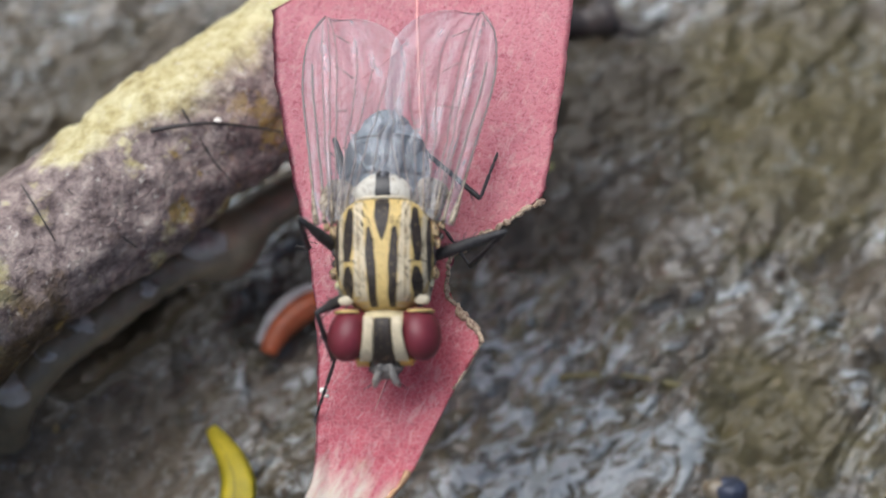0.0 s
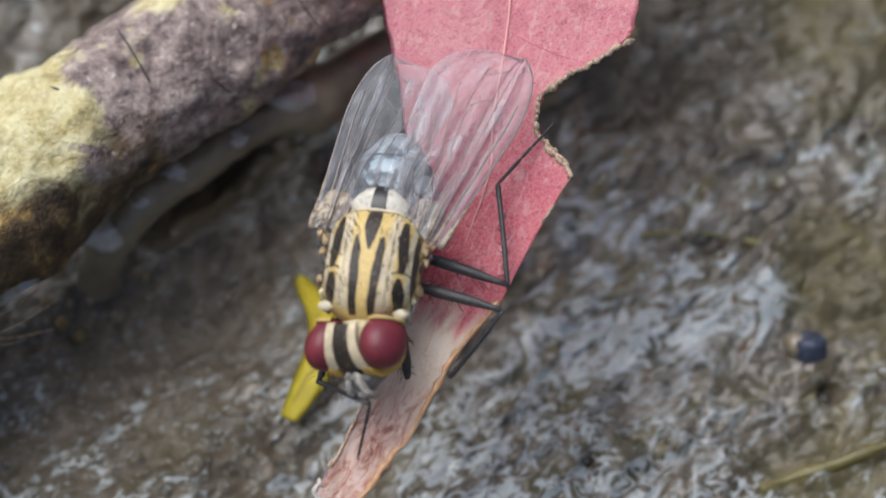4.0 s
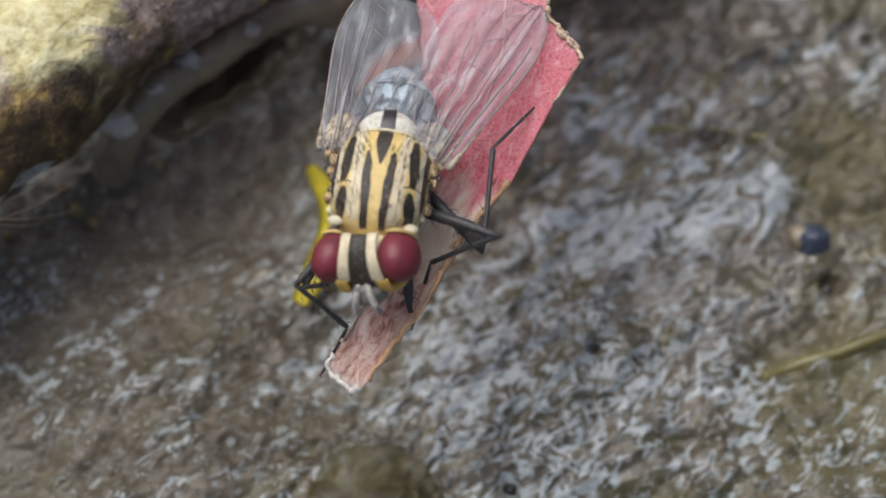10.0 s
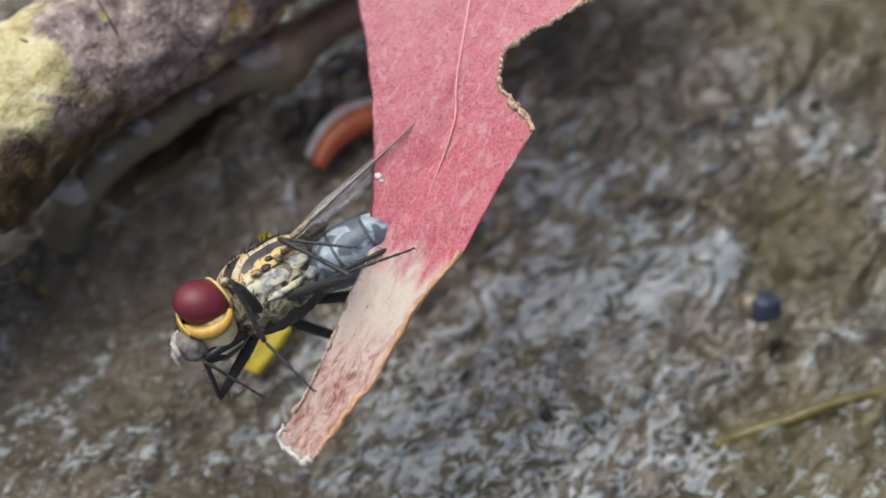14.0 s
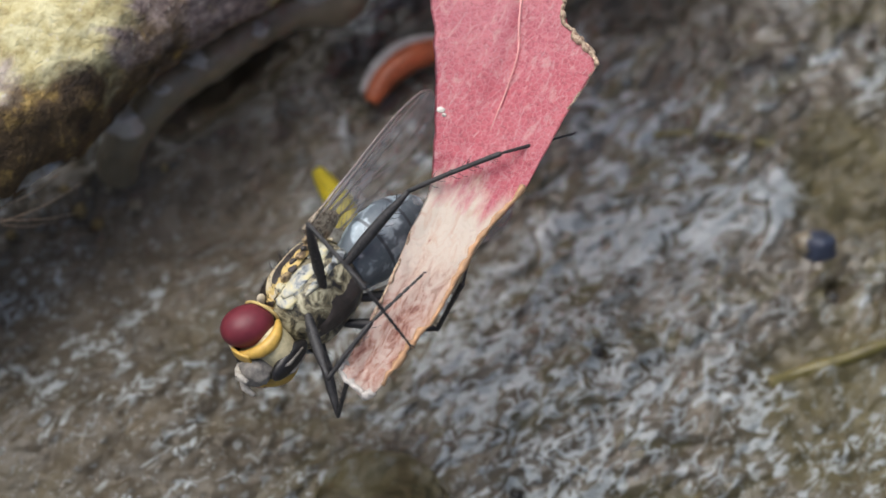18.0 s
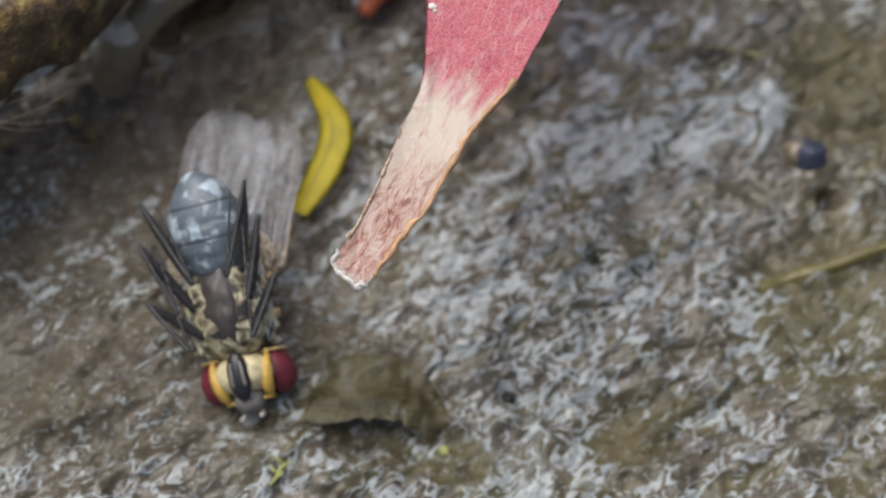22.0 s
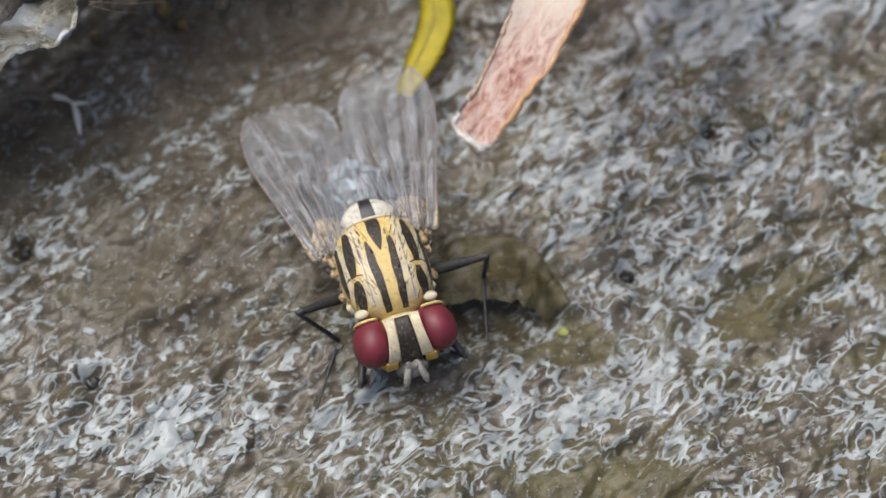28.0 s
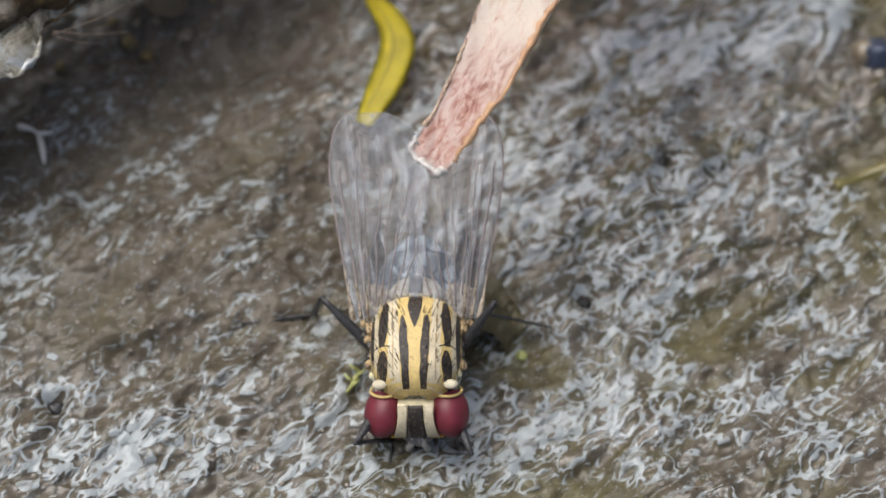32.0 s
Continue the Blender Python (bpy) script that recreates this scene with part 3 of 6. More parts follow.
def make_leaf():
    leaf = tagged(new("leaf"), "red fallen leaf with a dry straw tip and bitten edge", "leaf")
    bm = bmesh.new()
    ys = np.concatenate([np.arange(-6.95, -6.03, 0.05), np.arange(-6.0, 14.01, 0.1)])
    rows = []
    for y in ys:
        y = float(y)
        l = edge_x(LEFT_EDGE, y) + 0.05 * noise.noise((3.0, y * 2.2, 0))
        r = edge_x(RIGHT_EDGE, y) + (0.16 if 0.9 < y < 4.6 else 0.04) * noise.noise((9.0, y * 4.0, 0))
        rows.append([bm.verts.new((x, y, leaf_z(x, y) + 0.09 * noise.noise((x * 0.9, y * 0.6, 2)) + (0.10 if y < -1 else 0.02) * noise.noise((x * 2.6, y * 1.3, 5)))) for x in (l + (r - l) * k / 44 for k in range(45))])
    for a, b in zip(rows, rows[1:]):
        for k in range(44):
            bm.faces.new((a[k], a[k + 1], b[k + 1], b[k]))
    bmesh.ops.solidify(bm, geom=bm.faces[:], thickness=-0.14)
    part("blade", bm, LEAF, leaf)
    line = [(0.9, 13.5), (0.95, 9.0), (0.95, 6.0), (0.5, 2.85), (0.4, 1.5), (-0.27, -0.4), (-0.8, -1.6)]
    pts = smooth_path([(x, y, leaf_z(x, y) + 0.02) for x, y in line], 60)
    part("midrib", tube(pts, [0.05 - 0.035 * i / 59 for i in range(60)], 6), RIB, leaf, "pale pink midrib")
    for y0, s, l in ((9.5, -1, 3.0), (8.0, 1, 2.6), (6.5, -1, 2.4), (5.2, 1, 2.2), (3.4, -1, 1.7), (2.2, 1, 1.0), (1.0, -1, 1.4), (-0.6, -1, 1.0), (-0.9, 1, 1.1)):
        x0 = 0.95 if y0 > 5 else 0.2 + 0.14 * y0
        run = []
        for f in np.linspace(0, 1, 16):
            x, y = x0 + s * l * f, y0 - l * f * (0.9 - 0.3 * f)
            if edge_x(LEFT_EDGE, y) + 0.2 < x < edge_x(RIGHT_EDGE, y) - 0.2:
                run.append((x, y, leaf_z(x, y) + 0.012))
        pts = smooth_path(run, 16)
        part("side_vein", tube(pts, [0.013 - 0.008 * i / 15 for i in range(16)], 5), VEINLET, leaf)
    edge = [(x, y, leaf_z(x, y) + 0.02) for y, x in RIGHT_EDGE if 0.9 < y < 4.5]
    part("bitten_edge", strip(smooth_path(edge, 140), 0.11, 0.1), SCAR, leaf, "dry brown bitten edge")
    edge = [(x - 0.05, y, leaf_z(x, y) + 0.02) for y, x in RIGHT_EDGE if -6.9 < y < -1.5]
    part("curled_edge", strip(smooth_path(edge, 40), 0.11, 0.1), RUST, leaf, "rust brown curled edge")
    edge = [(x - 0.02, y, leaf_z(x, y)) for y, x in RIGHT_EDGE if -0.2 < y < 1.0]
    part("curled_edge", strip(smooth_path(edge, 16), 0.05, 0.1), SCAR, leaf, "pale dry edge")
    edge = [(x + 0.02, y, leaf_z(x, y)) for y, x in LEFT_EDGE if -2.0 > y > -5.7]
    part("curled_edge", strip(smooth_path(edge, 24), 0.06, 0.1), SCAR, leaf, "pale dry edge")
    edge = [(x, y, leaf_z(x, y) + 0.03) for x, y in ((-3.7, -5.95), (-3.85, -6.25), (-3.6, -6.55), (-3.3, -6.8), (-3.05, -6.82))]
    part("frayed_end", strip(smooth_path(edge, 24), 0.15, 0.1), FRAYED, leaf, "greyish white frayed tip")
    for x, y, r in ((-1.5, 0.3, 0.11), (-2.55, 11.0, 0.25), (-1.42, 0.16, 0.06)):
        part("pale_spot", blob((x, y, leaf_z(x, y) + 0.02), (r, r * 0.8, 0.06), 14, 8, lambda p: p * (1 + 0.3 * noise.noise(p * 2 + Vector((x * 5, y, 0))))), WHITE, leaf, "whitish dry spot")
    return leaf


make_leaf()


# ---- branch ----
def lump(center, radii, seed, seg=16, rings=10, rough=0.3):
    c = Vector((seed * 3.7, seed * 1.3, seed))
    return blob(center, radii, seg, rings, lambda p: p * (1 + rough * noise.noise(p * 1.3 + c) + 0.4 * rough * noise.noise(p * 3.5 + c)))


def make_branch():
    thing = tagged(new("branch"), "fallen branch with grey bark and yellow lichen patches", "branch")
    axis = smooth_path([(2.5, 15.5, 6.0), (-3.2, 11.3, 5.7), (-8.6, 6.8, 5.5), (-13.2, 2.95, 5.0), (-18.5, -0.9, 4.6), (-26, -6.5, 4.2)], 150)
    bm = bmesh.new()
    rings = []
    for i, p in enumerate(axis):
        f = i / 149
        ahead = (axis[min(i + 1, 149)] - axis[max(i - 1, 0)]).normalized()
        side = ahead.cross(Vector((0, 0, 1))).normalized()
        up = side.cross(ahead)
        r0 = 2.18 + 1.7 * max(0.0, f - 0.42)
        ring = []
        for k in range(72):
            a = 2 * math.pi * k / 72
            d = math.cos(a) * side + math.sin(a) * up
            q = p + d * r0
            r = r0 + 0.35 * noise.noise(q * 0.35) + 0.22 * noise.noise(q * 1.1) + 0.11 * noise.noise(q * 3.0)
            ring.append(bm.verts.new(p + d * r))
        rings.append(ring)
    for a, b in zip(rings, rings[1:]):
        for k in range(72):
            bm.faces.new((a[k], a[(k + 1) % 72], b[(k + 1) % 72], b[k]))
    bm.faces.new(rings[0][::-1])
    bm.faces.new(rings[-1])
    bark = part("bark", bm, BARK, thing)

    def over(x, y):
        """A place on the branch's upper side."""
        q = min(axis, key=lambda p: (p.x - x) ** 2 + (p.y - y) ** 2)
        i = axis.index(q)
        r = 2.18 + 1.7 * max(0.0, i / 149 - 0.42)
        d2 = min((q.x - x) ** 2 + (q.y - y) ** 2, r * r * 0.9)
        return Vector((x, y, q.z + math.sqrt(r * r - d2) + 0.08))
    for line in (((-9.6, 6.9), (-9.0, 5.9), (-8.2, 4.7)), ((-8.3, 6.6), (-7.6, 6.0), (-6.6, 5.6)), ((-5.4, 9.0), (-4.6, 7.9), (-4.0, 7.4)), ((-11.2, 5.0), (-10.6, 4.6), (-10.3, 3.9))):
        pts = smooth_path([over(x, y) for x, y in line], 16)
        part("crack", tube([p - Vector((0, 0, 0.07)) for p in pts], [0.022 + 0.025 * noise.noise(p * 4) for p in pts], 6), DUSK, bark, "dark bark crack")
    pts = smooth_path([over(-6.2, 8.3), over(-4.6, 8.6) + Vector((0, 0, 0.15)), over(-2.8, 8.9) + Vector((0, 0, 0.3))], 16)
    part("hair_root", tube(pts, [0.07 - 0.003 * i for i in range(16)], 6), DUSK, thing, "thin dark rootlet along the bark")
    part("white_fleck", lump((over(-4.45, 8.75)), (0.12, 0.1, 0.08), 3), WHITE, thing, "white fleck")
    return thing


make_branch()


# ---- yellow sliver ----
def make_sliver():
    thing = tagged(new("yellow_leaf_sliver"), "narrow curved yellow leaf sliver lying on wet mud", "leaf")
    mid = smooth_path([(-5.25, -1.45, 0.35), (-4.75, -0.6, 0.6), (-4.25, 0.7, 0.75), (-4.4, 1.7, 0.75), (-5.1, 2.95, 0.5)], 40)
    bm = bmesh.new()
    rows = []
    for i, p in enumerate(mid):
        f = i / 39
        w = 0.09 + 0.42 * math.sin(math.pi * min(1, f * 0.9 + 0.08)) ** 0.8
        ahead = (mid[min(i + 1, 39)] - mid[max(i - 1, 0)]).normalized()
        side = ahead.cross(Vector((0, 0, 1))).normalized()
        rows.append([bm.verts.new(p + side * w * s + Vector((0, 0, 0.06 * (1 - s * s) + 0.05 * s))) for s in (-1, -0.6, -0.2, 0.2, 0.6, 1)])
    for a, b in zip(rows, rows[1:]):
        for k in range(5):
            bm.faces.new((a[k], a[k + 1], b[k + 1], b[k]))
    bmesh.ops.solidify(bm, geom=bm.faces[:], thickness=0.06)
    part("blade", bm, YELLOW, thing)
    crease = [p + Vector((-0.10, 0, 0.075)) for p in mid[3:36]]
    part("crease", tube(crease, [0.005 + 0.007 * math.sin(math.pi * i / 32) for i in range(33)], 5), OLIVE, thing, "brownish crease along the blade")


make_sliver()


# ---- things on the ground ----
def make_root():
    thing = tagged(new("root"), "thin muddy root under the branch with white nodules", "root")
    line = [(-10.9, 2.9, 0.2), (-10.7, 3.1, 1.1), (-10.3, 3.5, 2.0), (-9.45, 4.1, 2.7), (-8.25, 5.1, 2.8), (-7.0, 6.2, 2.9), (-6.05, 6.9, 2.9), (-4.65, 7.6, 2.8), (-3.3, 8.9, 2.7), (0.5, 11.4, 2.4), (3.5, 13.2, 1.6)]
    pts = smooth_path(line, 120)
    bm = bmesh.new()
    rings = []
    for i, p in enumerate(pts):
        ahead = (pts[min(i + 1, 119)] - pts[max(i - 1, 0)]).normalized()
        side = ahead.cross(Vector((0, 0, 1))).normalized()
        up = side.cross(ahead)
        bulb = 0.42 * math.exp(-((p - Vector((-4.6, 7.5, 2.8))).length / 0.9) ** 2)
        ring = []
        for k in range(28):
            a = 2 * math.pi * k / 28
            d = math.cos(a) * side + math.sin(a) * up
            q = p + d * 0.6
            r = 0.62 + bulb + 0.10 * noise.noise(q * 0.9) + 0.05 * noise.noise(q * 2.3) + 0.02 * noise.noise(q * 6)
            ring.append(bm.verts.new(p + d * r))
        rings.append(ring)
    for a, b in zip(rings, rings[1:]):
        for k in range(28):
            bm.faces.new((a[k], a[(k + 1) % 28], b[(k + 1) % 28], b[k]))
    bm.faces.new(rings[0][::-1])
    bm.faces.new(rings[-1])
    part("bark", bm, ROOT, thing, "smooth wet olive grey root skin")
    for n, (x, y, z, r) in enumerate(((-10.45, 3.2, 2.6, 0.52), (-9.42, 4.05, 3.1, 0.32), (-8.42, 4.9, 3.2, 0.38), (-6.75, 6.0, 3.2, 0.32), (-5.1, 7.25, 3.45, 0.62))):
        part("nodule", lump((x, y, z), (r * 1.2, r * 0.85, r * 0.8), n, 18, 12, 0.4), KNOB, thing, "wet whitish nodule")


def make_flake():
    thing = tagged(new("bark_flake"), "peeling pale strip of bark curling off the branch", "bark")
    low = smooth_path([(-19.13, -4.84, 4.4), (-18.29, -4.36, 4.5), (-17.43, -4.07, 4.5), (-16.43, -3.70, 4.5), (-15.45, -3.15, 4.5), (-14.91, -2.52, 4.5), (-14.18, -2.32, 4.5), (-13.64, -1.81, 4.4), (-13.55, -0.98, 4.5), (-12.87, -0.06, 4.5), (-11.87, 0.74, 4.3), (-11.36, 1.10, 4.2)], 60)
    bm = bmesh.new()
    rows = []
    for i, p in enumerate(low):
        f = i / 59
        wide = 1.1 + 0.5 * math.exp(-((f - 0.62) / 0.10) ** 2)
        edge = 0.25 * noise.noise(p * 2.1) + 0.12 * noise.noise(p * 6)
        row = []
        for k in range(9):
            g = k / 8
            back = Vector((-0.55, 0.80, 0)) * (wide * g * 1.3)
            row.append(bm.verts.new(p + back + Vector((0, edge, (1.5 * g ** 1.6) + 0.20 * math.sin(2.6 * math.pi * g) * (1 - g) + 0.30 * noise.noise(p * 1.5 + Vector((0, 0, g * 3))) + 0.10 * noise.noise(p * 4.5 + Vector((0, 0, g * 5)))))))
        rows.append(row)
    for a, b in zip(rows, rows[1:]):
        for k in range(8):
            bm.faces.new((a[k], a[k + 1], b[k + 1], b[k]))
    bmesh.ops.solidify(bm, geom=bm.faces[:], thickness=0.16)
    part("sheet", bm, FLAKE, thing)
    lip = [p + Vector((0, 0.05 + 0.25 * noise.noise(p * 2.1), 0.05)) for p in low[28:42]]
    part("lip", strip(lip, 0.09, 0.1), FLAKE, thing, "bluish white frayed lip")
    for a, b in (((-13.3, -0.9, 4.2), (-11.4, 0.9, 3.2)), ((-13.3, -0.8, 4.2), (-11.6, 0.4, 2.4)), ((-13.4, -0.5, 4.3), (-11.9, 1.0, 3.6)), ((-13.2, -0.9, 4.1), (-12.4, 0.3, 2.0))):
        a, b = Vector(a), Vector(b)
        part("fibre", tube(smooth_path([a, (a + b) / 2 + Vector((0.1, -0.15, 0.1)), b], 10), 0.014, 5), SCAR, thing, "loose pale fibre")


def make_orange():
    thing = tagged(new("seed_husk"), "orange brown curved seed husk with a pale skin", "seed")
    mid = smooth_path([(-3.55, 5.35, 0.35), (-3.1, 6.1, 0.55), (-2.4, 6.7, 0.65), (-1.5, 7.05, 0.6), (-0.7, 7.1, 0.45)], 24)
    part("husk", tube(mid, [0.12 + 0.30 * math.sin(math.pi * (i + 2) / 27) ** 0.7 for i in range(24)], 12), ORANGE, thing)
    skin = [p + Vector((-0.28, 0.30, 0.05)) for p in mid]
    part("skin", tube(skin, [0.06 + 0.2 * math.sin(math.pi * (i + 2) / 27) for i in range(24)], 10), HUSK, thing, "pale papery skin")


def make_pebble():
    x, y = 9.58, 0.95
    thing = tagged(new("pebble"), "dark blue grey pebble half sunk in mud", "pebble")
    part("stone", lump((x, y, height_at(x, y) + 0.10), (0.56, 0.50, 0.52), 5, 28, 18, 0.22), STONE, thing)
    part("mud_rim", lump((x - 0.35, y + 0.1, height_at(x - 0.35, y) + 0.12), (0.4, 0.42, 0.3), 8, 20, 12, 0.3), ROOT, thing, "grey mud on one side")


def make_pit_darks():
    # black lumps added in the pits as the shade inside the holes
    for n, (x, y, r) in enumerate(PITS):
        ob = part("grit", lump((0, 0, 0), (r * 0.8, r * 0.7, r * 0.55), n + 2, 14, 10, 0.35), PIT_DARK)
        ob.matrix_basis = at(x, y, height_at(x, y) + r * 0.25)
        tagged(ob, "small black lump standing for the shade in a wet pit", "grit", "black grit in the mud")


def make_stems():
    for name, label, line, r, mat in (
            ("stem", "olive brown stem half sunk in wet mud", [(7.9, -3.35), (8.8, -3.0), (9.8, -2.75), (11.9, -2.05), (14.5, -1.5)], 0.24, OLIVE),
            ("stem", "faint yellowish stem lying flat in the mud", [(4.2, 4.75), (5.8, 4.85), (7.5, 4.6), (9.9, 3.8)], 0.13, OLIVE),
            ("twig", "dark rotten twig end on the mud", [(4.6, 17.3), (6.4, 17.4), (7.3, 17.7)], 0.75, DUSK)):
        thing = tagged(new(name), label, "twig")
        pts = smooth_path([(x, y, height_at(x, y) - r * (-0.35 if name == "twig" else 0.35)) for x, y in line], 30)
        part("shaft", tube(pts, [r * (0.8 + 0.4 * noise.noise(p * 1.2)) for p in pts], 10), mat, thing)
        if name == "twig":
            for k in range(3):
                b = pts[20] + Vector((0.2 * k, 0, 0))
                part("splinter", tube([b, b + Vector((0.5, -0.3 - 0.15 * k, 0.1)), b + Vector((0.9, -0.25 * k, 0.0))], [0.14, 0.1, 0.03], 6), DUSK, thing)


def make_scrap():
    """A soaked leaf scrap whose free edge stands over a dark hollow."""
    thing = tagged(new("soaked_leaf_scrap"), "soaked olive brown leaf scrap over a dark hollow", "leaf")
    front = smooth_path([(-5.0, -7.55, 0.10), (-4.4, -7.75, 0.34), (-3.2, -7.62, 0.50), (-2.3, -7.70, 0.44), (-1.8, -7.85, 0.26), (-1.45, -8.1, 0.04)], 48)
    back = smooth_path([(-4.7, -6.5, 0), (-4.2, -5.7, 0), (-3.2, -5.35, 0), (-2.0, -5.6, 0), (-1.2, -6.4, 0), (-0.8, -7.4, 0)], 48)
    bm = bmesh.new()
    rows = []
    for i, (a, b) in enumerate(zip(front, back)):
        f = max(0.0, math.sin(math.pi * i / 47)) ** 0.4
        row = []
        for k in range(22):
            g = k / 21
            p = a + (b - a) * g
            p += Vector((0.12 * noise.noise((i * 0.21, g * 2, 3)), 0.16 * (1 - g) * noise.noise((i * 0.33, 1.0, 7)), 0))
            base = height_at(p.x, p.y) + 0.05 - 0.12 * max(0.0, g - 0.85) / 0.15
            lift = 0.5 * a.z * f
            h = lift + 0.10 * noise.noise((p.x * 1.3, p.y * 1.3, 5)) - 0.10 * (1 - g) ** 6
            w = min(1.0, max(0.0, (0.75 - g) / 0.55))
            w = w * w * (3 - 2 * w) * f
            row.append(bm.verts.new((p.x, p.y, base * (1 - w) + h * w)))
        rows.append(row)
    for a, b in zip(rows, rows[1:]):
        for k in range(21):
            bm.faces.new((a[k], b[k], b[k + 1], a[k + 1]))
    bmesh.ops.solidify(bm, geom=bm.faces[:], thickness=0.05)
    bmesh.ops.recalc_face_normals(bm, faces=bm.faces[:])
    part("sheet", bm, SCRAP, thing)


def make_crumb():
    x, y = -1.03, -8.25
    ob = part("moss_crumb", lump((0, 0, 0), (0.17, 0.14, 0.13), 3), LIME)
    ob.matrix_basis = at(x, y, height_at(x, y) + 0.06)
    tagged(ob, "pale lime green crumb on olive mud", "moss")


def make_sprig():
    thing = tagged(new("moss_sprig"), "tiny yellow green moss sprig on mud", "moss")
    pts = smooth_path([(x, y, height_at(x, y) + 0.12) for x, y in ((-5.7, -9.55), (-5.55, -9.3), (-5.45, -9.1), (-5.35, -8.9))], 14)
    part("shoot", tube(pts, [0.03 + 0.04 * math.sin(i * 0.24) for i in range(14)], 7), LIME, thing)
    for k in range(4):
        b = pts[3 + 3 * k]
        part("leaflet", tube([b, b + Vector((0.16 * (-1) ** k, 0.10, 0.08)), b + Vector((0.26 * (-1) ** k, 0.2, 0.1))], [0.05, 0.045, 0.01], 6), LIME, thing)


def make_crumbs():
    rng = random.Random(9)
    for n, (x, y) in enumerate(((-13.3, 2.0), (-12.5, 2.5), (-11.8, 2.5), (-12.0, 1.9), (-11.2, 2.6), (-13.9, 1.0), (-10.4, 2.2), (-9.6, 3.3), (-14.4, 0.4), (-11.5, 1.6))):
        r = rng.uniform(0.12, 0.26)
        ob = part("crumb", lump((0, 0, 0), (r, r * 0.8, r * 0.7), n + 20), (ROOT, MOSSY)[n % 2])
        ob.matrix_basis = at(x, y, height_at(x, y) + r * 0.5, 0, 0, 40 * n)
        tagged(ob, "rough crumb of bark and lichen on mud", "crumb", "crumbs under the branch")


def make_scraps():
    """A forked pale fibre and a green crumb on the mud."""
    thing = tagged(new("plant_fibre"), "small forked whitish plant fibre on brown mud", "fibre")
    a, b, c, d = [Vector((x, y, height_at(x, y) + 0.08)) for x, y in ((-14.92, -1.13), (-14.34, -1.42), (-14.13, -2.26), (-13.95, -1.30))]
    part("stalk", tube(smooth_path([a, b, c], 12), [0.07 + 0.03 * math.sin(i) for i in range(12)], 6), WHITE, thing)
    part("fork", tube(smooth_path([b, (b + d) / 2, d], 8), [0.07 - 0.005 * i for i in range(8)], 6), WHITE, thing)
    x, y = 4.90, 11.86
    ob = part("moss_crumb", lump((0, 0, 0), (0.2, 0.15, 0.12), 6), LIME)
    ob.matrix_basis = at(x, y, height_at(x, y) + 0.05)
    tagged(ob, "green moss crumb beside the leaf's bitten edge", "moss")


def make_specks():
    """Tiny pale grains strewn over the mud."""
    rng = random.Random(21)
    bm = bmesh.new()
    for n in range(900):
        x, y = (rng.uniform(-19, 4), rng.uniform(-13, 3)) if n > 200 else (rng.uniform(-20, 13), rng.uniform(-14, 12))
        r = rng.uniform(0.02, 0.07)
        z = height_at(x, y) + r * 0.5
        base = [bm.verts.new((x + r * math.cos(a) * rng.uniform(0.7, 1.2), y + r * math.sin(a) * rng.uniform(0.7, 1.2), z - 0.3 * r)) for a in (0, 1.26, 2.51, 3.77, 5.03)]
        top = bm.verts.new((x, y, z + r * 0.8))
        for a, b in zip(base, base[1:] + base[:1]):
            bm.faces.new((a, b, top))
    ob = part("sand_grain", bm, GRAIN)
    tagged(ob, "tiny brownish sand grains strewn over wet mud", "sand", kind="stuff")


make_root()
make_flake()
make_orange()
make_pebble()
make_pit_darks()
make_stems()
make_scrap()
make_crumb()
make_sprig()
make_crumbs()
make_scraps()
make_specks()


# ---- the fly ----
LENGTHS = {1: (2.0, 1.8, 1.7), 2: (2.55, 2.2, 1.9), 3: (2.6, 2.6, 2.3)}
HIPS = {1: (0.6, -0.8, -0.7), 2: (0.7, -0.1, -0.75), 3: (0.65, 0.7, -0.7)}
WING_ROOT = (1.2, 0.75, 0.35)


def thorax_half(y):
    """Half the thorax's width at y."""
    return 1.19 * (1 - 0.08 * max(0.0, -0.2 - y)) * max(0.02, 1 - abs((y + 0.05) / 1.42) ** 3.4) ** 0.4


def thorax_top(x, y):
    """Height of the thorax's back above its centre."""
    w = 1.19 * (1 - 0.08 * max(0.0, -0.2 - y))
    q = 1 - abs(x / w) ** 2.4 - abs((y + 0.05) / 1.42) ** 3.4
    return 1.0 * max(q, 0.0) ** 0.42


def patch(x_of, half_of, y0, y1, lift=0.012, n=22, across=5):
    """A dark band lying on the thorax's back."""
    bm = bmesh.new()
    rows = []
    for i in range(n):
        f = i / (n - 1)
        y = y0 + (y1 - y0) * f
        wob = 0.02 * noise.noise((x_of(0.5) * 7, y * 2.5, 1))
        wid = half_of(f) * (1 + 0.18 * noise.noise((x_of(0.5) * 9, y * 3.5, 5)))
        xs = [x_of(f) + wob + wid * s for s in np.linspace(-1, 1, across)]
        rows.append([bm.verts.new((x, y, thorax_top(x, y) + lift)) for x in xs])
    for a, b in zip(rows, rows[1:]):
        for k in range(across - 1):
            bm.faces.new((a[k], a[k + 1], b[k + 1], b[k]))
    return bm


def bristles(spots, mat, parent, rng):
    bm = bmesh.new()
    for p, d, l in spots:
        p, d = Vector(p), Vector(d).normalized()
        bend = Vector((rng.uniform(-0.2, 0.2), rng.uniform(0, 0.3), rng.uniform(-0.1, 0.2)))
        tube([p, p + d * l * 0.5 + bend * l * 0.15, p + d * l + bend * l * 0.5], [0.010, 0.008, 0.003], 4, bm)
    return part("bristle", bm, mat, parent, "fine black bristles")


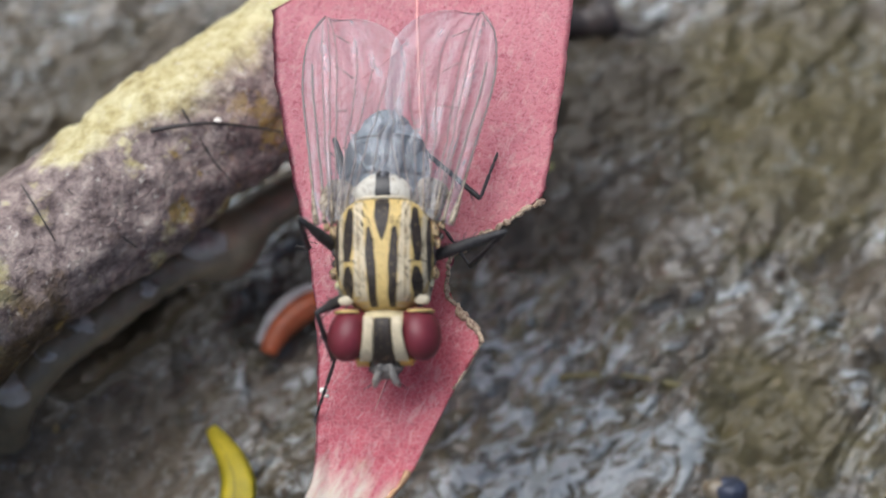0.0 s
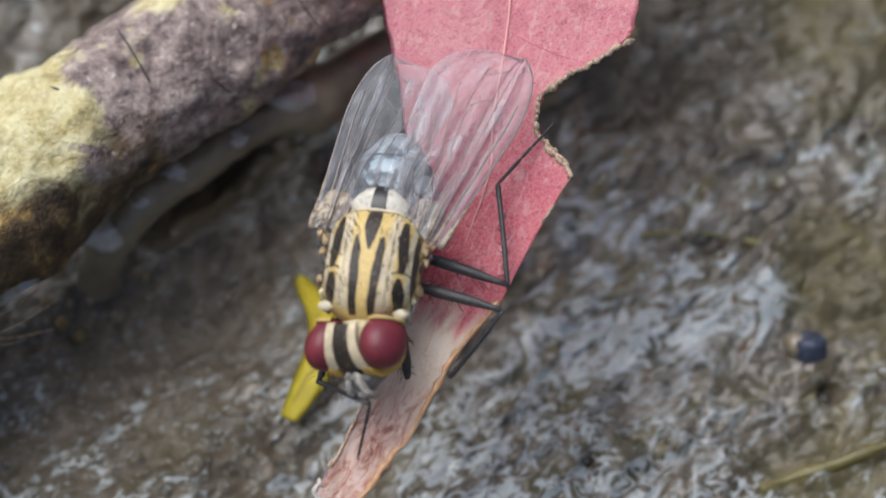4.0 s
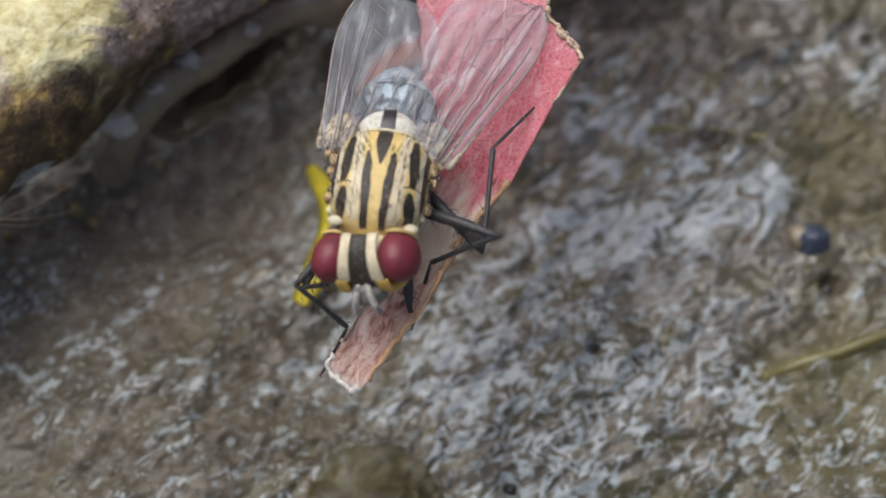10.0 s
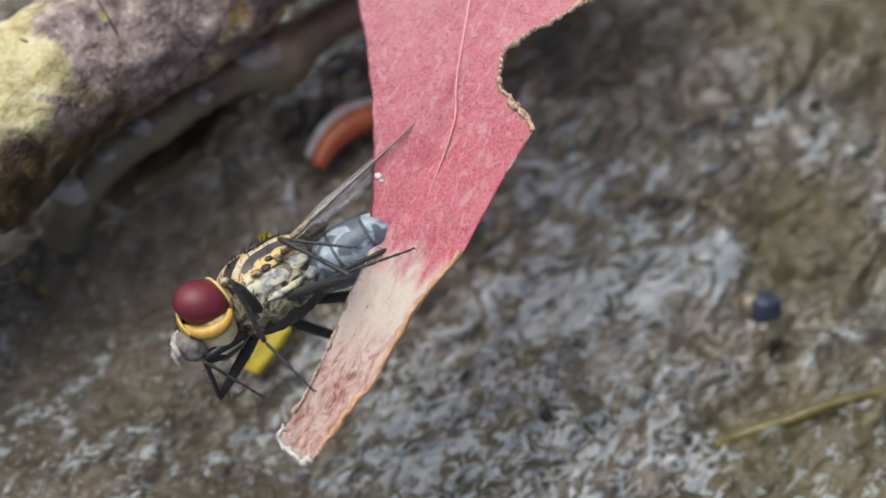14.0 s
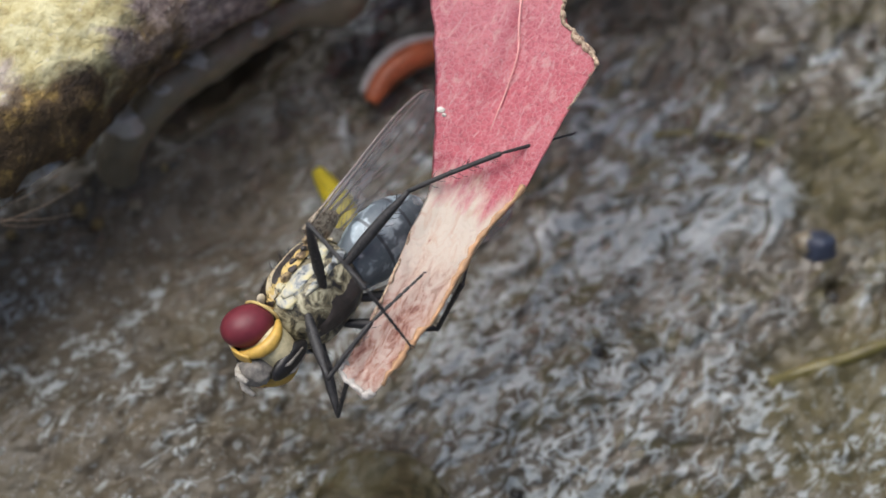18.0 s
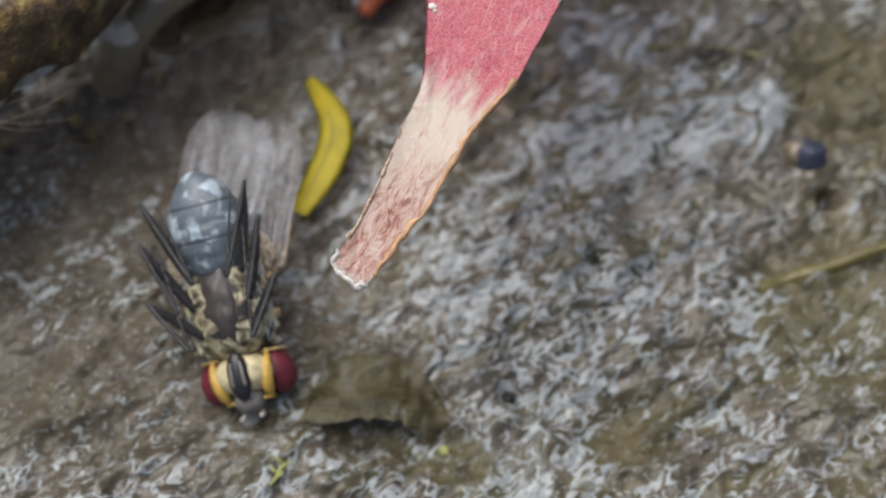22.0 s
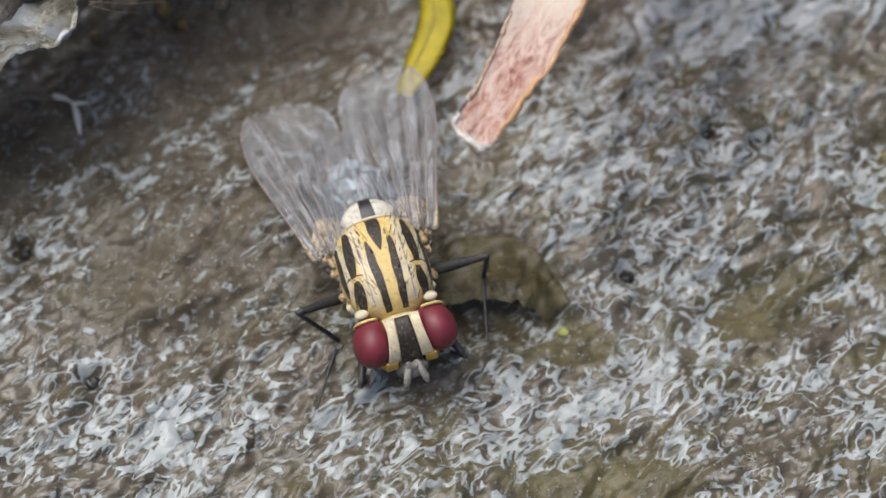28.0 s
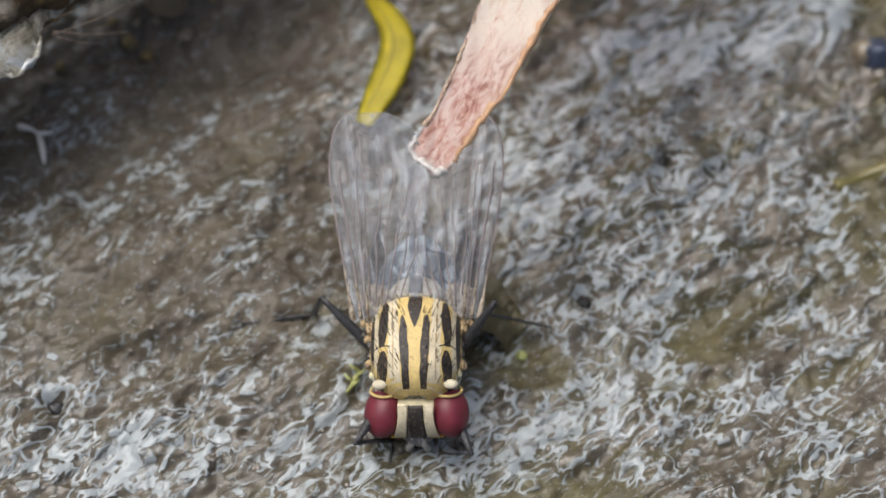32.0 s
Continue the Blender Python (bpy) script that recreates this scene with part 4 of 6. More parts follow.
def hairs(bm, length, radius, count, rng, first=0.1):
    """Short slanting hairs along a leg piece."""
    for n in range(count):
        y, a = rng.uniform(first, 0.95) * length, rng.uniform(0, 6.28)
        p, d = Vector((radius * math.cos(a), y, radius * math.sin(a))), Vector((math.cos(a), 0.9, math.sin(a))).normalized()
        l = rng.uniform(0.12, 0.26)
        tube([p, p + d * l * 0.6, p + d * l + Vector((0, 0.05, 0))], [0.011, 0.008, 0.003], 4, bm)
    return bm


def leg_pieces(k, fly, rng):
    """Thigh, shin and foot of one leg, each along its own y axis."""
    a, b, c = LENGTHS[k]
    bm = tube([(0, y * a, z) for y, z in ((-0.04, 0), (0.1, 0.01), (0.35, 0.03), (0.65, 0.03), (0.9, 0.0), (1.0, 0))], [0.08, 0.115, 0.15, 0.135, 0.085, 0.06], 10)
    thigh = part("thigh", hairs(bm, a, 0.13, 26, rng), LEG, fly, "thick black hairy thigh")
    bm = tube([(0, y * b, z) for y, z in ((-0.02, 0), (0.06, 0.01), (0.4, 0.025), (0.8, 0.01), (0.97, 0), (1.0, 0))], [0.055, 0.065, 0.062, 0.066, 0.07, 0.05], 8)
    shin = part("shin", hairs(bm, b, 0.06, 24, rng), LEG, fly, "thin black bristly shin")
    ends, pts, radii = (0.0, 0.42, 0.60, 0.75, 0.87, 1.0), [], []
    for n, (f, g) in enumerate(zip(ends, ends[1:])):
        for u, w in ((0.0, 0.55), (0.15, 0.85), (0.88, 1.0)):
            pts.append((0, (f + u * (g - f)) * c, 0))
            radii.append((0.05 - 0.004 * n) * w)
    bm = tube(pts + [(0, c, 0)], radii + [0.02], 7)
    for s in (-1, 1):
        tube([(0, c, 0), (s * 0.05, c + 0.07, 0.02), (s * 0.07, c + 0.12, -0.04)], [0.022, 0.016, 0.005], 5, bm)
    foot = part("foot", bm, LEG, fly, "jointed black foot with two claws")
    return thigh, shin, foot


def make_fly():
    rng = random.Random(4)
    fly = tagged(new("fly"), "yellow and black striped fly with dark red eyes", "fly")

    def box_round(p):
        return Vector((math.copysign(abs(p.x) ** 0.8, p.x), math.copysign(abs(p.y) ** 0.75, p.y), math.copysign(abs(p.z) ** 0.85, p.z)))
    # back of the thorax, a shell on the flank body
    bm = bmesh.new()
    rows = []
    for j in range(41):
        y = -1.45 + 2.78 * j / 40
        half = thorax_half(y)
        rows.append([bm.verts.new((half * math.sin(a), y, thorax_top(half * math.sin(a) * 0.999, y) if abs(a) < 1.56 else 0.0)) for a in np.linspace(-math.pi / 2, math.pi / 2, 41)])
    for a, b in zip(rows, rows[1:]):
        for k in range(40):
            bm.faces.new((a[k], a[k + 1], b[k + 1], b[k]))
    thorax = part("thorax", bm, CREAM, fly, "yellow thorax with black stripes")
    part("flank", blob((0, -0.04, -0.12), (1.14, 1.40, 0.95), 32, 20, box_round), PLEURA, fly, "pale mottled flank plates")
    part("breast", blob((0, 0.0, -0.82), (0.6, 1.05, 0.34), 24, 14, lambda p: p * (1 + 0.25 * noise.noise(p * 2.5))), DUSK, fly, "dark bristly underside")
    for s in (-1, 1):
        part("stripe", patch(lambda f: s * (0.215 + 0.10 * f), lambda f: 0.080 + 0.030 * math.sin(math.pi * min(1, f * 1.1)) + 0.012 * noise.noise((f * 7, s, 5)) - 0.6 * max(0, f - 0.9), -1.38, 0.48), STRIPE, thorax, "black stripe")
        part("stripe", patch(lambda f: s * (0.83 - 0.02 * f), lambda f: 0.02 + 0.115 * math.sin(math.pi * min(f * 0.9 + 0.08, 1)) ** 0.6, -1.22, -0.46), STRIPE, thorax, "black stripe")
        part("stripe", patch(lambda f: s * (0.83 - 0.05 * f), lambda f: 0.015 + 0.105 * math.sin(math.pi * min(f * 0.92 + 0.06, 1)) ** 0.55, -0.34, 1.0), STRIPE, thorax, "black stripe")
        part("stripe", patch(lambda f: s * 1.09, lambda f: 0.05 * math.sin(math.pi * f) ** 0.5 + 0.006, -0.9, 0.9), DUSK, thorax, "thin dark side stripe")
        part("pale_band", patch(lambda f: s * (0.50 + 0.07 * f), lambda f: 0.165 - 0.06 * f, -1.36, 1.14, 0.008), BANDS, thorax, "whitish band with brown specks")
        part("pale_band", patch(lambda f: s * 1.0, lambda f: 0.05 + 0.03 * math.sin(math.pi * f), -1.1, 0.9, 0.007), BANDS, thorax, "whitish outer band")
        part("brown_line", patch(lambda f: s * (0.53 + 0.05 * f), lambda f: max(0.004, 0.014 + 0.035 * noise.noise((f * 9, s, 2))), -1.2, 0.95, 0.013), TAWNY, thorax, "broken brown line in the pale band")
        part("suture", tube([(s * x, -0.34 + 0.05 * math.sin(9 * x), thorax_top(x, -0.34) + 0.005) for x in np.linspace(0.62, 1.05, 10)], 0.018, 5), DUSK, thorax)
        for x, y, z, r, mat in ((1.20, 0.50, 0.20, 0.15, TAWNY), (1.26, 0.22, 0.10, 0.12, TAWNY), (1.17, 0.02, 0.22, 0.10, DUSK), (1.25, 0.86, 0.16, 0.14, CALYPTER), (1.15, -0.22, 0.06, 0.12, DUSK), (1.20, -0.48, 0.06, 0.13, TAWNY), (1.38, 0.62, 0.22, 0.10, TAWNY), (1.36, 0.36, 0.10, 0.08, DUSK), (1.10, -0.74, 0.0, 0.12, PLATE)):
            part("hinge_plate", lump((s * x, y, z), (r * 0.8, r * 1.2, r * 0.7), y * 7 + s, 14, 10, 0.55), mat, fly, "small tawny plate at the wing hinge")
        part("shoulder_knob", blob((s * 0.90, -1.20, 0.40), (0.19, 0.13, 0.09), 14, 10), PALE, fly, "pale shoulder knob")
        part("calypter", blob((s * 1.10, 1.30, 0.20), (0.44, 0.52, 0.06), 18, 10, lambda p: Vector((p.x + 0.12 * math.sin(4 * p.y), p.y, p.z + 0.9 * p.x * p.x))), CALYPTER, fly, "pale scale beside the wing root")
        for y, z, ry, rz in ((-0.3, -0.12, 0.66, 0.36), (0.62, -0.02, 0.40, 0.34), (0.0, -0.62, 0.55, 0.13), (-0.95, -0.25, 0.24, 0.30), (0.75, -0.55, 0.30, 0.18)):
            part("flank_plate", blob((s * (1.11 - 0.22 * abs(z) - 0.10 * abs(y)), y, z), (0.10, ry, rz), 22, 14, lambda p: Vector((p.x * (1 - 0.4 * s * p.z), math.copysign(abs(p.y) ** 0.7, p.y), p.z)) * (1 + 0.22 * noise.noise(p * 2 + Vector((y * 9, z * 7, s))))), PLATE, fly, "pale yellow and grey flank plate")
    part("stripe", patch(lambda f: 0.0, lambda f: 0.015 + 0.165 * math.sin(math.pi * min(f * 0.72, 1)), 0.12, 1.2), STRIPE, thorax, "black stripe")
    part("rear_edge", tube([(x, 1.24 - 0.03 * x * x, thorax_top(x, 1.2) + 0.0) for x in np.linspace(-0.80, 0.80, 18)], 0.045, 6), PALE, thorax, "bright cream rear edge")
    scut = part("scutellum", blob((0, 1.44, 0.38), (0.72, 0.46, 0.26), 28, 16, lambda p: Vector((math.copysign(abs(p.x) ** 0.8, p.x) * (1 - 0.25 * max(p.y, 0)), p.y, p.z))), SHIELD, fly, "whitish shield behind the thorax")
    bm = bmesh.new()
    rows = []
    for i in range(14):
        y = 1.08 + 0.86 * i / 13
        w = 0.20 - 0.05 * i / 13
        rows.append([bm.verts.new((x, y, 0.38 + 0.265 * math.sqrt(max(0.0, 1 - ((y - 1.44) / 0.47) ** 2 - (x / 0.85) ** 2)) + 0.012)) for x in np.linspace(-w, w, 6)])
    for a, b in zip(rows, rows[1:]):
        for k in range(5):
            bm.faces.new((a[k], a[k + 1], b[k + 1], b[k]))
    part("dark_mark", bm, BLACK, scut, "black mark")
    # abdomen, bent at its own joint
    ab = part("abdomen", blob((0, 1.45, -0.1), (1.08, 1.58, 0.76), 40, 44, lambda p: Vector((p.x * (1 - 0.22 * max(p.y, 0) ** 2), p.y, p.z * (1 - 0.15 * max(p.y, 0)))) * (1 - 0.045 * max(0.0, math.sin(10.5 * p.y + 0.6)) ** 6)), ABDOMEN, fly, "grey and black chequered abdomen")
    ab.matrix_basis = at(0, 0.75, -0.25)
    # head
    head = part("head", blob((0, -0.52, -0.20), (0.92, 0.58, 0.86), 32, 20), JOWL, fly, "cream head")
    head.matrix_basis = at(0, -1.38, 0.1)

    def brow(x0, x1, a0, a1, lift, n=20):
        """A band over the forehead from the crown down to the face."""
        bm = bmesh.new()
        rows = []
        for i in range(n):
            a = a0 + (a1 - a0) * i / (n - 1)
            rows.append([bm.verts.new((x * (1 + 0.35 * max(0.0, math.cos(a)) ** 2), -0.46 - (0.84 + lift) * math.cos(a), -0.10 + (0.86 + lift) * math.sin(a))) for x in np.linspace(x0, x1, 7)])
        for a, b in zip(rows, rows[1:]):
            for k in range(6):
                bm.faces.new((a[k], a[k + 1], b[k + 1], b[k]))
        bmesh.ops.recalc_face_normals(bm, faces=bm.faces[:])
        bmesh.ops.solidify(bm, geom=bm.faces[:], thickness=0.08)
        return bm
    for s in (-1, 1):
        part("eye", blob((s * 0.83, -0.60, 0.14), (0.52, 0.65, 0.62), 40, 28, lambda p: Vector((p.x, p.y - 0.12 * p.x * s - 0.14 * p.z, p.z))), EYE, head, "dark red compound eye")
        part("eye_rim", tube([(s * (0.80 + 0.36 * math.cos(a)), -0.07 - 0.05 * math.sin(a), 0.10 + 0.48 * math.sin(a)) for a in np.linspace(-2.2, 2.2, 30)], 0.042, 6), CREAM, head, "thin yellow rim behind the eye")
        part("eye_rim", tube([(s * (0.70 - 0.12 * math.cos(a)), -0.57 - 0.68 * math.cos(a), 0.08 + 0.74 * math.sin(a)) for a in np.linspace(3.9, 6.1, 24)], [0.06 + 0.13 * math.sin(math.pi * k / 23) for k in range(24)], 8), GOLD, head, "golden rim under the eye")
        part("forehead_band", brow(*sorted((s * 0.21, s * 0.45)), 1.8, 0.35, 0.02), BANDS, head, "cream forehead band")
        part("forehead_band", brow(*sorted((s * 0.27, s * 0.50)), 0.35, -0.35, 0.03), GOLD, head, "golden lower forehead band")
        part("antenna", tube([(s * 0.10, -1.24, 0.10), (s * 0.16, -1.48, -0.02), (s * 0.24, -1.68, -0.26), (s * 0.29, -1.72, -0.60)], [0.06, 0.085, 0.10, 0.06], 8), ANTENNA, head, "grey antenna")
        part("arista", tube([(s * 0.18, -1.60, -0.2), (s * 0.34, -1.76, -0.26), (s * 0.52, -1.86, -0.24)], [0.022, 0.014, 0.006], 5), BLACK, head)
        part("mouth_ridge", tube([(s * 0.12, -1.12, -0.86), (s * 0.17, -0.7, -1.13), (s * 0.14, -0.15, -1.10)], [0.03, 0.05, 0.03], 6), GREY, head, "grey ridge of the mouth")
    part("forehead_stripe", brow(-0.19, 0.19, 1.75, 0.1, 0.035), STRIPE, head, "black forehead stripe")
    part("face", blob((0, -1.22, -0.34), (0.42, 0.40, 0.46), 22, 14, lambda p: p * (1 + 0.25 * noise.noise(p * 3))), GREY, head, "grey bristly face")
    part("proboscis", blob((0, -0.55, -0.93), (0.32, 0.68, 0.22), 22, 14), BLACK, head, "black folded proboscis in its cavity")
    # wings
    for s in (-1, 1):
        wing = wing_mesh(s, fly)
        wing.name = "wing"
    # legs
    for s in (-1, 1):
        for k in (1, 2, 3):
            LEGS[(s, k)] = leg_pieces(k, fly, rng)
    spots = []
    for n in range(170):
        s = rng.choice((-1, 1))
        y = rng.uniform(-1.25, 1.15)
        x = s * rng.uniform(0.15, 1.22)
        spots.append(((x, y, thorax_top(x, y)), (s * 0.4, 0.5, 0.8), rng.uniform(0.08, 0.28)))
    bristles(spots, BLACK, thorax, rng)
    bristles([((s * x, 1.9, 0.4), (s * 0.5, 1, 0.35), 0.6) for s in (-1, 1) for x in (0.15, 0.4, 0.6)], BLACK, scut, rng)
    bristles([((s * 0.22, -0.7 - 0.1 * k, 0.85 - 0.13 * k), (-s * 0.2, -0.6, 0.8), 0.3) for s in (-1, 1) for k in range(6)], BLACK, head, rng)
    PARTS.update(fly=fly, head=head, abdomen=ab)
    return fly


LEGS, WINGS, PARTS = {}, {}, {}


def wing_outline(f):
    """Chord of the wing at f of its length: x of the front and of the hind edge, on the outer side."""
    lead = 0.20 * math.sin(math.pi * f * 0.9) + 0.42 * math.exp(-(f / 0.34) ** 1.4) - 0.75 * (1 - math.sqrt(max(0.0, 1 - max(0.0, (f - 0.6) / 0.4) ** 2)))
    if f < 0.7:
        trail = -(1.15 + 1.28 * (f / 0.7) ** 0.6 - 0.16 * math.exp(-((f - 0.36) / 0.05) ** 2))
    else:
        trail = -0.72 - 1.71 * math.sqrt(max(0.0, 1 - ((f - 0.7) / 0.3) ** 2))
    return lead, min(trail, lead - 0.01)


WING_LENGTH = 5.3


def wing_mesh(s, fly):
    n, c = 46, 54

    def point(f, g):
        lead, trail = wing_outline(f)
        x = lead + (trail - lead) * g
        y = WING_LENGTH * f
        z = ((0.04 + 0.09 * math.exp(-(f / 0.42) ** 2)) * math.sin(34 * g) + 0.10 * math.sin(5 * g)) * min(1, 4 * f) - 0.25 * (g - 0.3) * f
        return Vector((s * x, y, z))
    bm = bmesh.new()
    rows = [[bm.verts.new(point(i / n, k / c)) for k in range(c + 1)] for i in range(n + 1)]
    for a, b in zip(rows, rows[1:]):
        for k in range(c):
            bm.faces.new((a[k], a[k + 1], b[k + 1], b[k]))
    wing = part("wing", bm, WING, fly, "clear smoky wing with brown veins")
    for g0, g1, f0, f1 in ((0.0, 0.0, 0, 1), (0.12, 0.10, 0.02, 0.78), (0.2, 0.22, 0.02, 0.97), (0.28, 0.38, 0.1, 0.99), (0.36, 0.58, 0.04, 0.86), (0.5, 0.82, 0.04, 0.62), (0.7, 0.97, 0.04, 0.4), (0.42, 0.70, 0.05, 0.74), (0.6, 0.92, 0.05, 0.5), (0.24, 0.30, 0.12, 0.97)):
        pts = [point(f0 + (f1 - f0) * u, g0 + (g1 - g0) * u) + Vector((0, 0, 0.012)) for u in np.linspace(0, 1, 18)]
        part("vein", tube(pts, [(0.036 if g0 < 0.15 else 0.021) - 0.012 * u for u in np.linspace(0, 1, 18)], 5), VEIN, wing)
    for (fa, ga), (fb, gb) in (((0.52, 0.30), (0.50, 0.44)), ((0.74, 0.33), (0.66, 0.5)), ((0.9, 0.36), (0.84, 0.52))):
        pts = [point(fa + (fb - fa) * u, ga + (gb - ga) * u) + Vector((0, 0, 0.012)) for u in np.linspace(0, 1, 6)]
        part("vein", tube(pts, 0.012, 5), VEIN, wing)
    for g0, g1, reach, r in ((0.0, 0.0, 0.30, 0.075), (0.12, 0.11, 0.24, 0.055), (0.24, 0.25, 0.20, 0.045), (0.42, 0.47, 0.15, 0.04)):
        pts = [point(0.005 + reach * u, g0 + (g1 - g0) * u) + Vector((0, 0, 0.01)) for u in np.linspace(0, 1, 10)]
        part("wing_root", tube(pts, [r * (1 - 0.75 * u) * (1 + 0.25 * math.sin(9 * u + g0 * 20)) for u in np.linspace(0, 1, 10)], 7), CALYPTER, wing, "pale tawny rib at the wing's root")
    WINGS[s] = wing
    return wing


make_fly()


# ---- movement ----
def fold(side, x, y, z):
    """A wing's pose on the fly from the way that it points."""
    d = Vector((x, y, z)).normalized()
    up = (Vector((side * 0.22, 0, 1)) - d * d.dot(Vector((side * 0.22, 0, 1)))).normalized()
    m = Matrix((d.cross(up), d, up)).transposed().to_4x4()
    m = m @ pose(0, 0, 0, 0, 0, -6.5 * side)
    return Matrix.Translation(Vector((side * WING_ROOT[0], WING_ROOT[1], WING_ROOT[2])) * MM) @ m


def limb(side, k, joints):
    """Poses on the fly of a leg's thigh, shin and foot, whose ends lie towards three joints given on the fly."""
    a, out = Vector((side * HIPS[k][0], HIPS[k][1], HIPS[k][2])), []
    hint = Vector((side * 0.6, 0.25, 0.75))
    for n, l in enumerate(LENGTHS[k]):
        y = (Vector(joints[3 * n:3 * n + 3]) - a).normalized()
        z = (hint - y * y.dot(hint)).normalized()
        out.append(Matrix.Translation(a * MM) @ Matrix((y.cross(z), y, z)).transposed().to_4x4())
        a = a + y * l
    return out


def stride(side, k, rows):
    """Keys a leg in tenths of a second, its joints easing from row to row."""
    times = [r[0] for r in rows]
    steps = []
    for n in range(321):
        t = n / 10
        i = min(max(int(np.searchsorted(times, t, side="right")) - 1, 0), len(rows) - 2)
        u = min(max((t - times[i]) / (times[i + 1] - times[i]), 0.0), 1.0)
        u = u * u * (3 - 2 * u)
        steps.append((t, limb(side, k, [a + (b - a) * u for a, b in zip(rows[i][1:], rows[i + 1][1:])])))
    for n, piece in enumerate(LEGS[(side, k)]):
        walk(piece, [(t, poses[n]) for t, poses in steps])


def motions():
    walk(PARTS["fly"], [
        (0, at(0.07, 2.59, 11.11, 18.1, -3.2, -1.5)),
        (0.5, at(-0.28, 3.04, 10.83, 1.9, -6.0, -0.8)),
        (1, at(-0.38, 2.24, 10.90, 18.9, 0.8, 4.1)),
        (1.5, at(-0.17, 2.64, 10.81, -4.1, -2.5, -0.2)),
        (2, at(0.26, 1.97, 11.07, 13.1, -2.0, -0.1)),
        (2.5, at(-1.43, 0.56, 10.17, -5.9, -1.0, -22.3)),
        (3, at(-1.13, 0.08, 10.51, 12.1, -1.2, -7.6)),
        (3.5, at(-1.60, -1.31, 9.85, 14.8, -3.1, -3.0)),
        (4, at(-2.43, -1.57, 9.63, 10.4, -3.5, -9.3)),
        (4.5, at(-1.09, -2.75, 9.69, 11.8, -14.0, -9.1)),
        (6.5, at(-0.49, -0.26, 10.25, 2.3, -17.3, 4.8)),
        (7, at(-1.01, -1.27, 10.32, 12.8, -5.6, 8.8)),
        (7.5, at(-0.56, -1.87, 9.95, 10.1, -16.8, 5.5)),
        (8, at(-1.86, -3.35, 9.66, 15.9, -6.9, -4.7)),
        (8.5, at(-2.83, -3.16, 9.22, 1.3, -10.6, -20.7)),
        (9, at(-2.79, -2.40, 9.27, -0.8, -5.0, -12.7)),
        (9.5, at(-2.31, -2.48, 9.44, 0.1, -12.8, -8.8)),
        (10, at(-2.56, -2.70, 9.52, 2.4, 0.6, -7.1)),
        (10.5, at(-1.51, -1.84, 9.78, -8.5, -27.1, 26.9)),
        (11, at(-2.08, -0.70, 10.16, -16.7, -20.6, 36.9)),
        (11.5, at(-1.89, -1.64, 9.70, -1.1, 0.9, 20.8)),
        (12, at(-3.42, -1.61, 9.16, 5.0, -15.0, 0.2)),
        (12.5, at(-3.47, -1.69, 9.35, -0.3, -31.4, -3.0)),
        (13, at(-2.67, -2.21, 9.59, 6.2, -9.0, -13.9)),
        (13.5, at(-4.27, -1.98, 8.14, 15.8, -63.7, -53.5)),
        (15.5, at(-4.05, -2.48, 5.83, -133.3, -74.6, 74.7)),
        (16, at(-4.48, -3.99, 6.50, 150.3, -84.3, -172.5)),
        (17, at(-4.70, -3.74, 5.44, 176.8, -66.3, 149.8)),
        (18, at(-4.74, -3.58, 5.69, -175.0, -72.0, 139.7)),
        (19, at(-3.01, -2.26, 4.81, -214.1, -51.4, 148.8)),
        (20, at(-3.65, -3.17, 5.74, -190.5, -66.8, 147.3)),
        (20.5, at(-3.87, -5.80, 4.44, 164.7, -3.8, 178.7)),
        (21, at(-4.06, -5.84, 4.35, 147.7, -14.2, 159.4)),
        (21.5, at(-4.66, -5.64, 5.36, 170.1, -26.7, 157.0)),
        (22, at(-6.93, -4.85, 1.35, 154.7, 14.0, -171.2)),
        (22.25, at(-6.33, -4.23, 2.60, 119.7, 26.5, 165.2)),
        (22.5, at(-4.91, -3.99, 3.20, 73.5, 32.4, 133.6)),
        (22.75, at(-5.46, -4.73, 2.40, 31.9, 17.3, 107.4)),
        (23, at(-6.49, -6.00, 1.51, 0.9, -8.8, 97.1)),
        (23.5, at(-6.71, -6.16, 1.50, 7.9, -5.3, 97.0)),
        (24, at(-6.97, -5.36, 1.46, 11.6, -10.9, 73.9)),
        (24.5, at(-6.80, -5.66, 1.46, -13.1, -5.9, 63.7)),
        (26.5, at(-6.25, -6.19, 1.49, -14.5, -14.2, 45.9)),
        (27, at(-6.25, -6.66, 1.42, -3.6, -21.7, 41.2)),
        (27.5, at(-5.85, -6.62, 1.63, 7.0, 2.6, 18.7)),
        (28, at(-5.73, -7.40, 1.46, 1.6, -1.0, 16.0)),
        (28.5, at(-5.90, -7.66, 1.51, -2.2, -6.5, 19.7)),
        (29, at(-4.28, -8.25, 1.44, 5.7, -0.5, 0.7)),
        (29.5, at(-5.10, -6.74, 1.52, -7.4, -3.8, -9.0)),
        (30, at(-5.82, -6.75, 1.35, 3.3, -0.7, 5.9)),
        (31, at(-3.98, -7.69, 1.53, 7.8, -1.5, -0.8)),
        (31.5, at(-3.56, -8.36, 1.50, -2.7, 2.0, 1.0)),
        (32, at(-3.85, -9.02, 1.53, -0.7, -2.3, -1.6)),
    ])
    walk(PARTS["abdomen"], [(t, at(0, 0.75, -0.32, -6, 0, turn)) for t, turn in (
        (0, 0), (11, 0), (11.5, -12), (12, -42), (12.5, -42), (13, -22), (13.5, -28), (15.5, 0), (32, 0))])
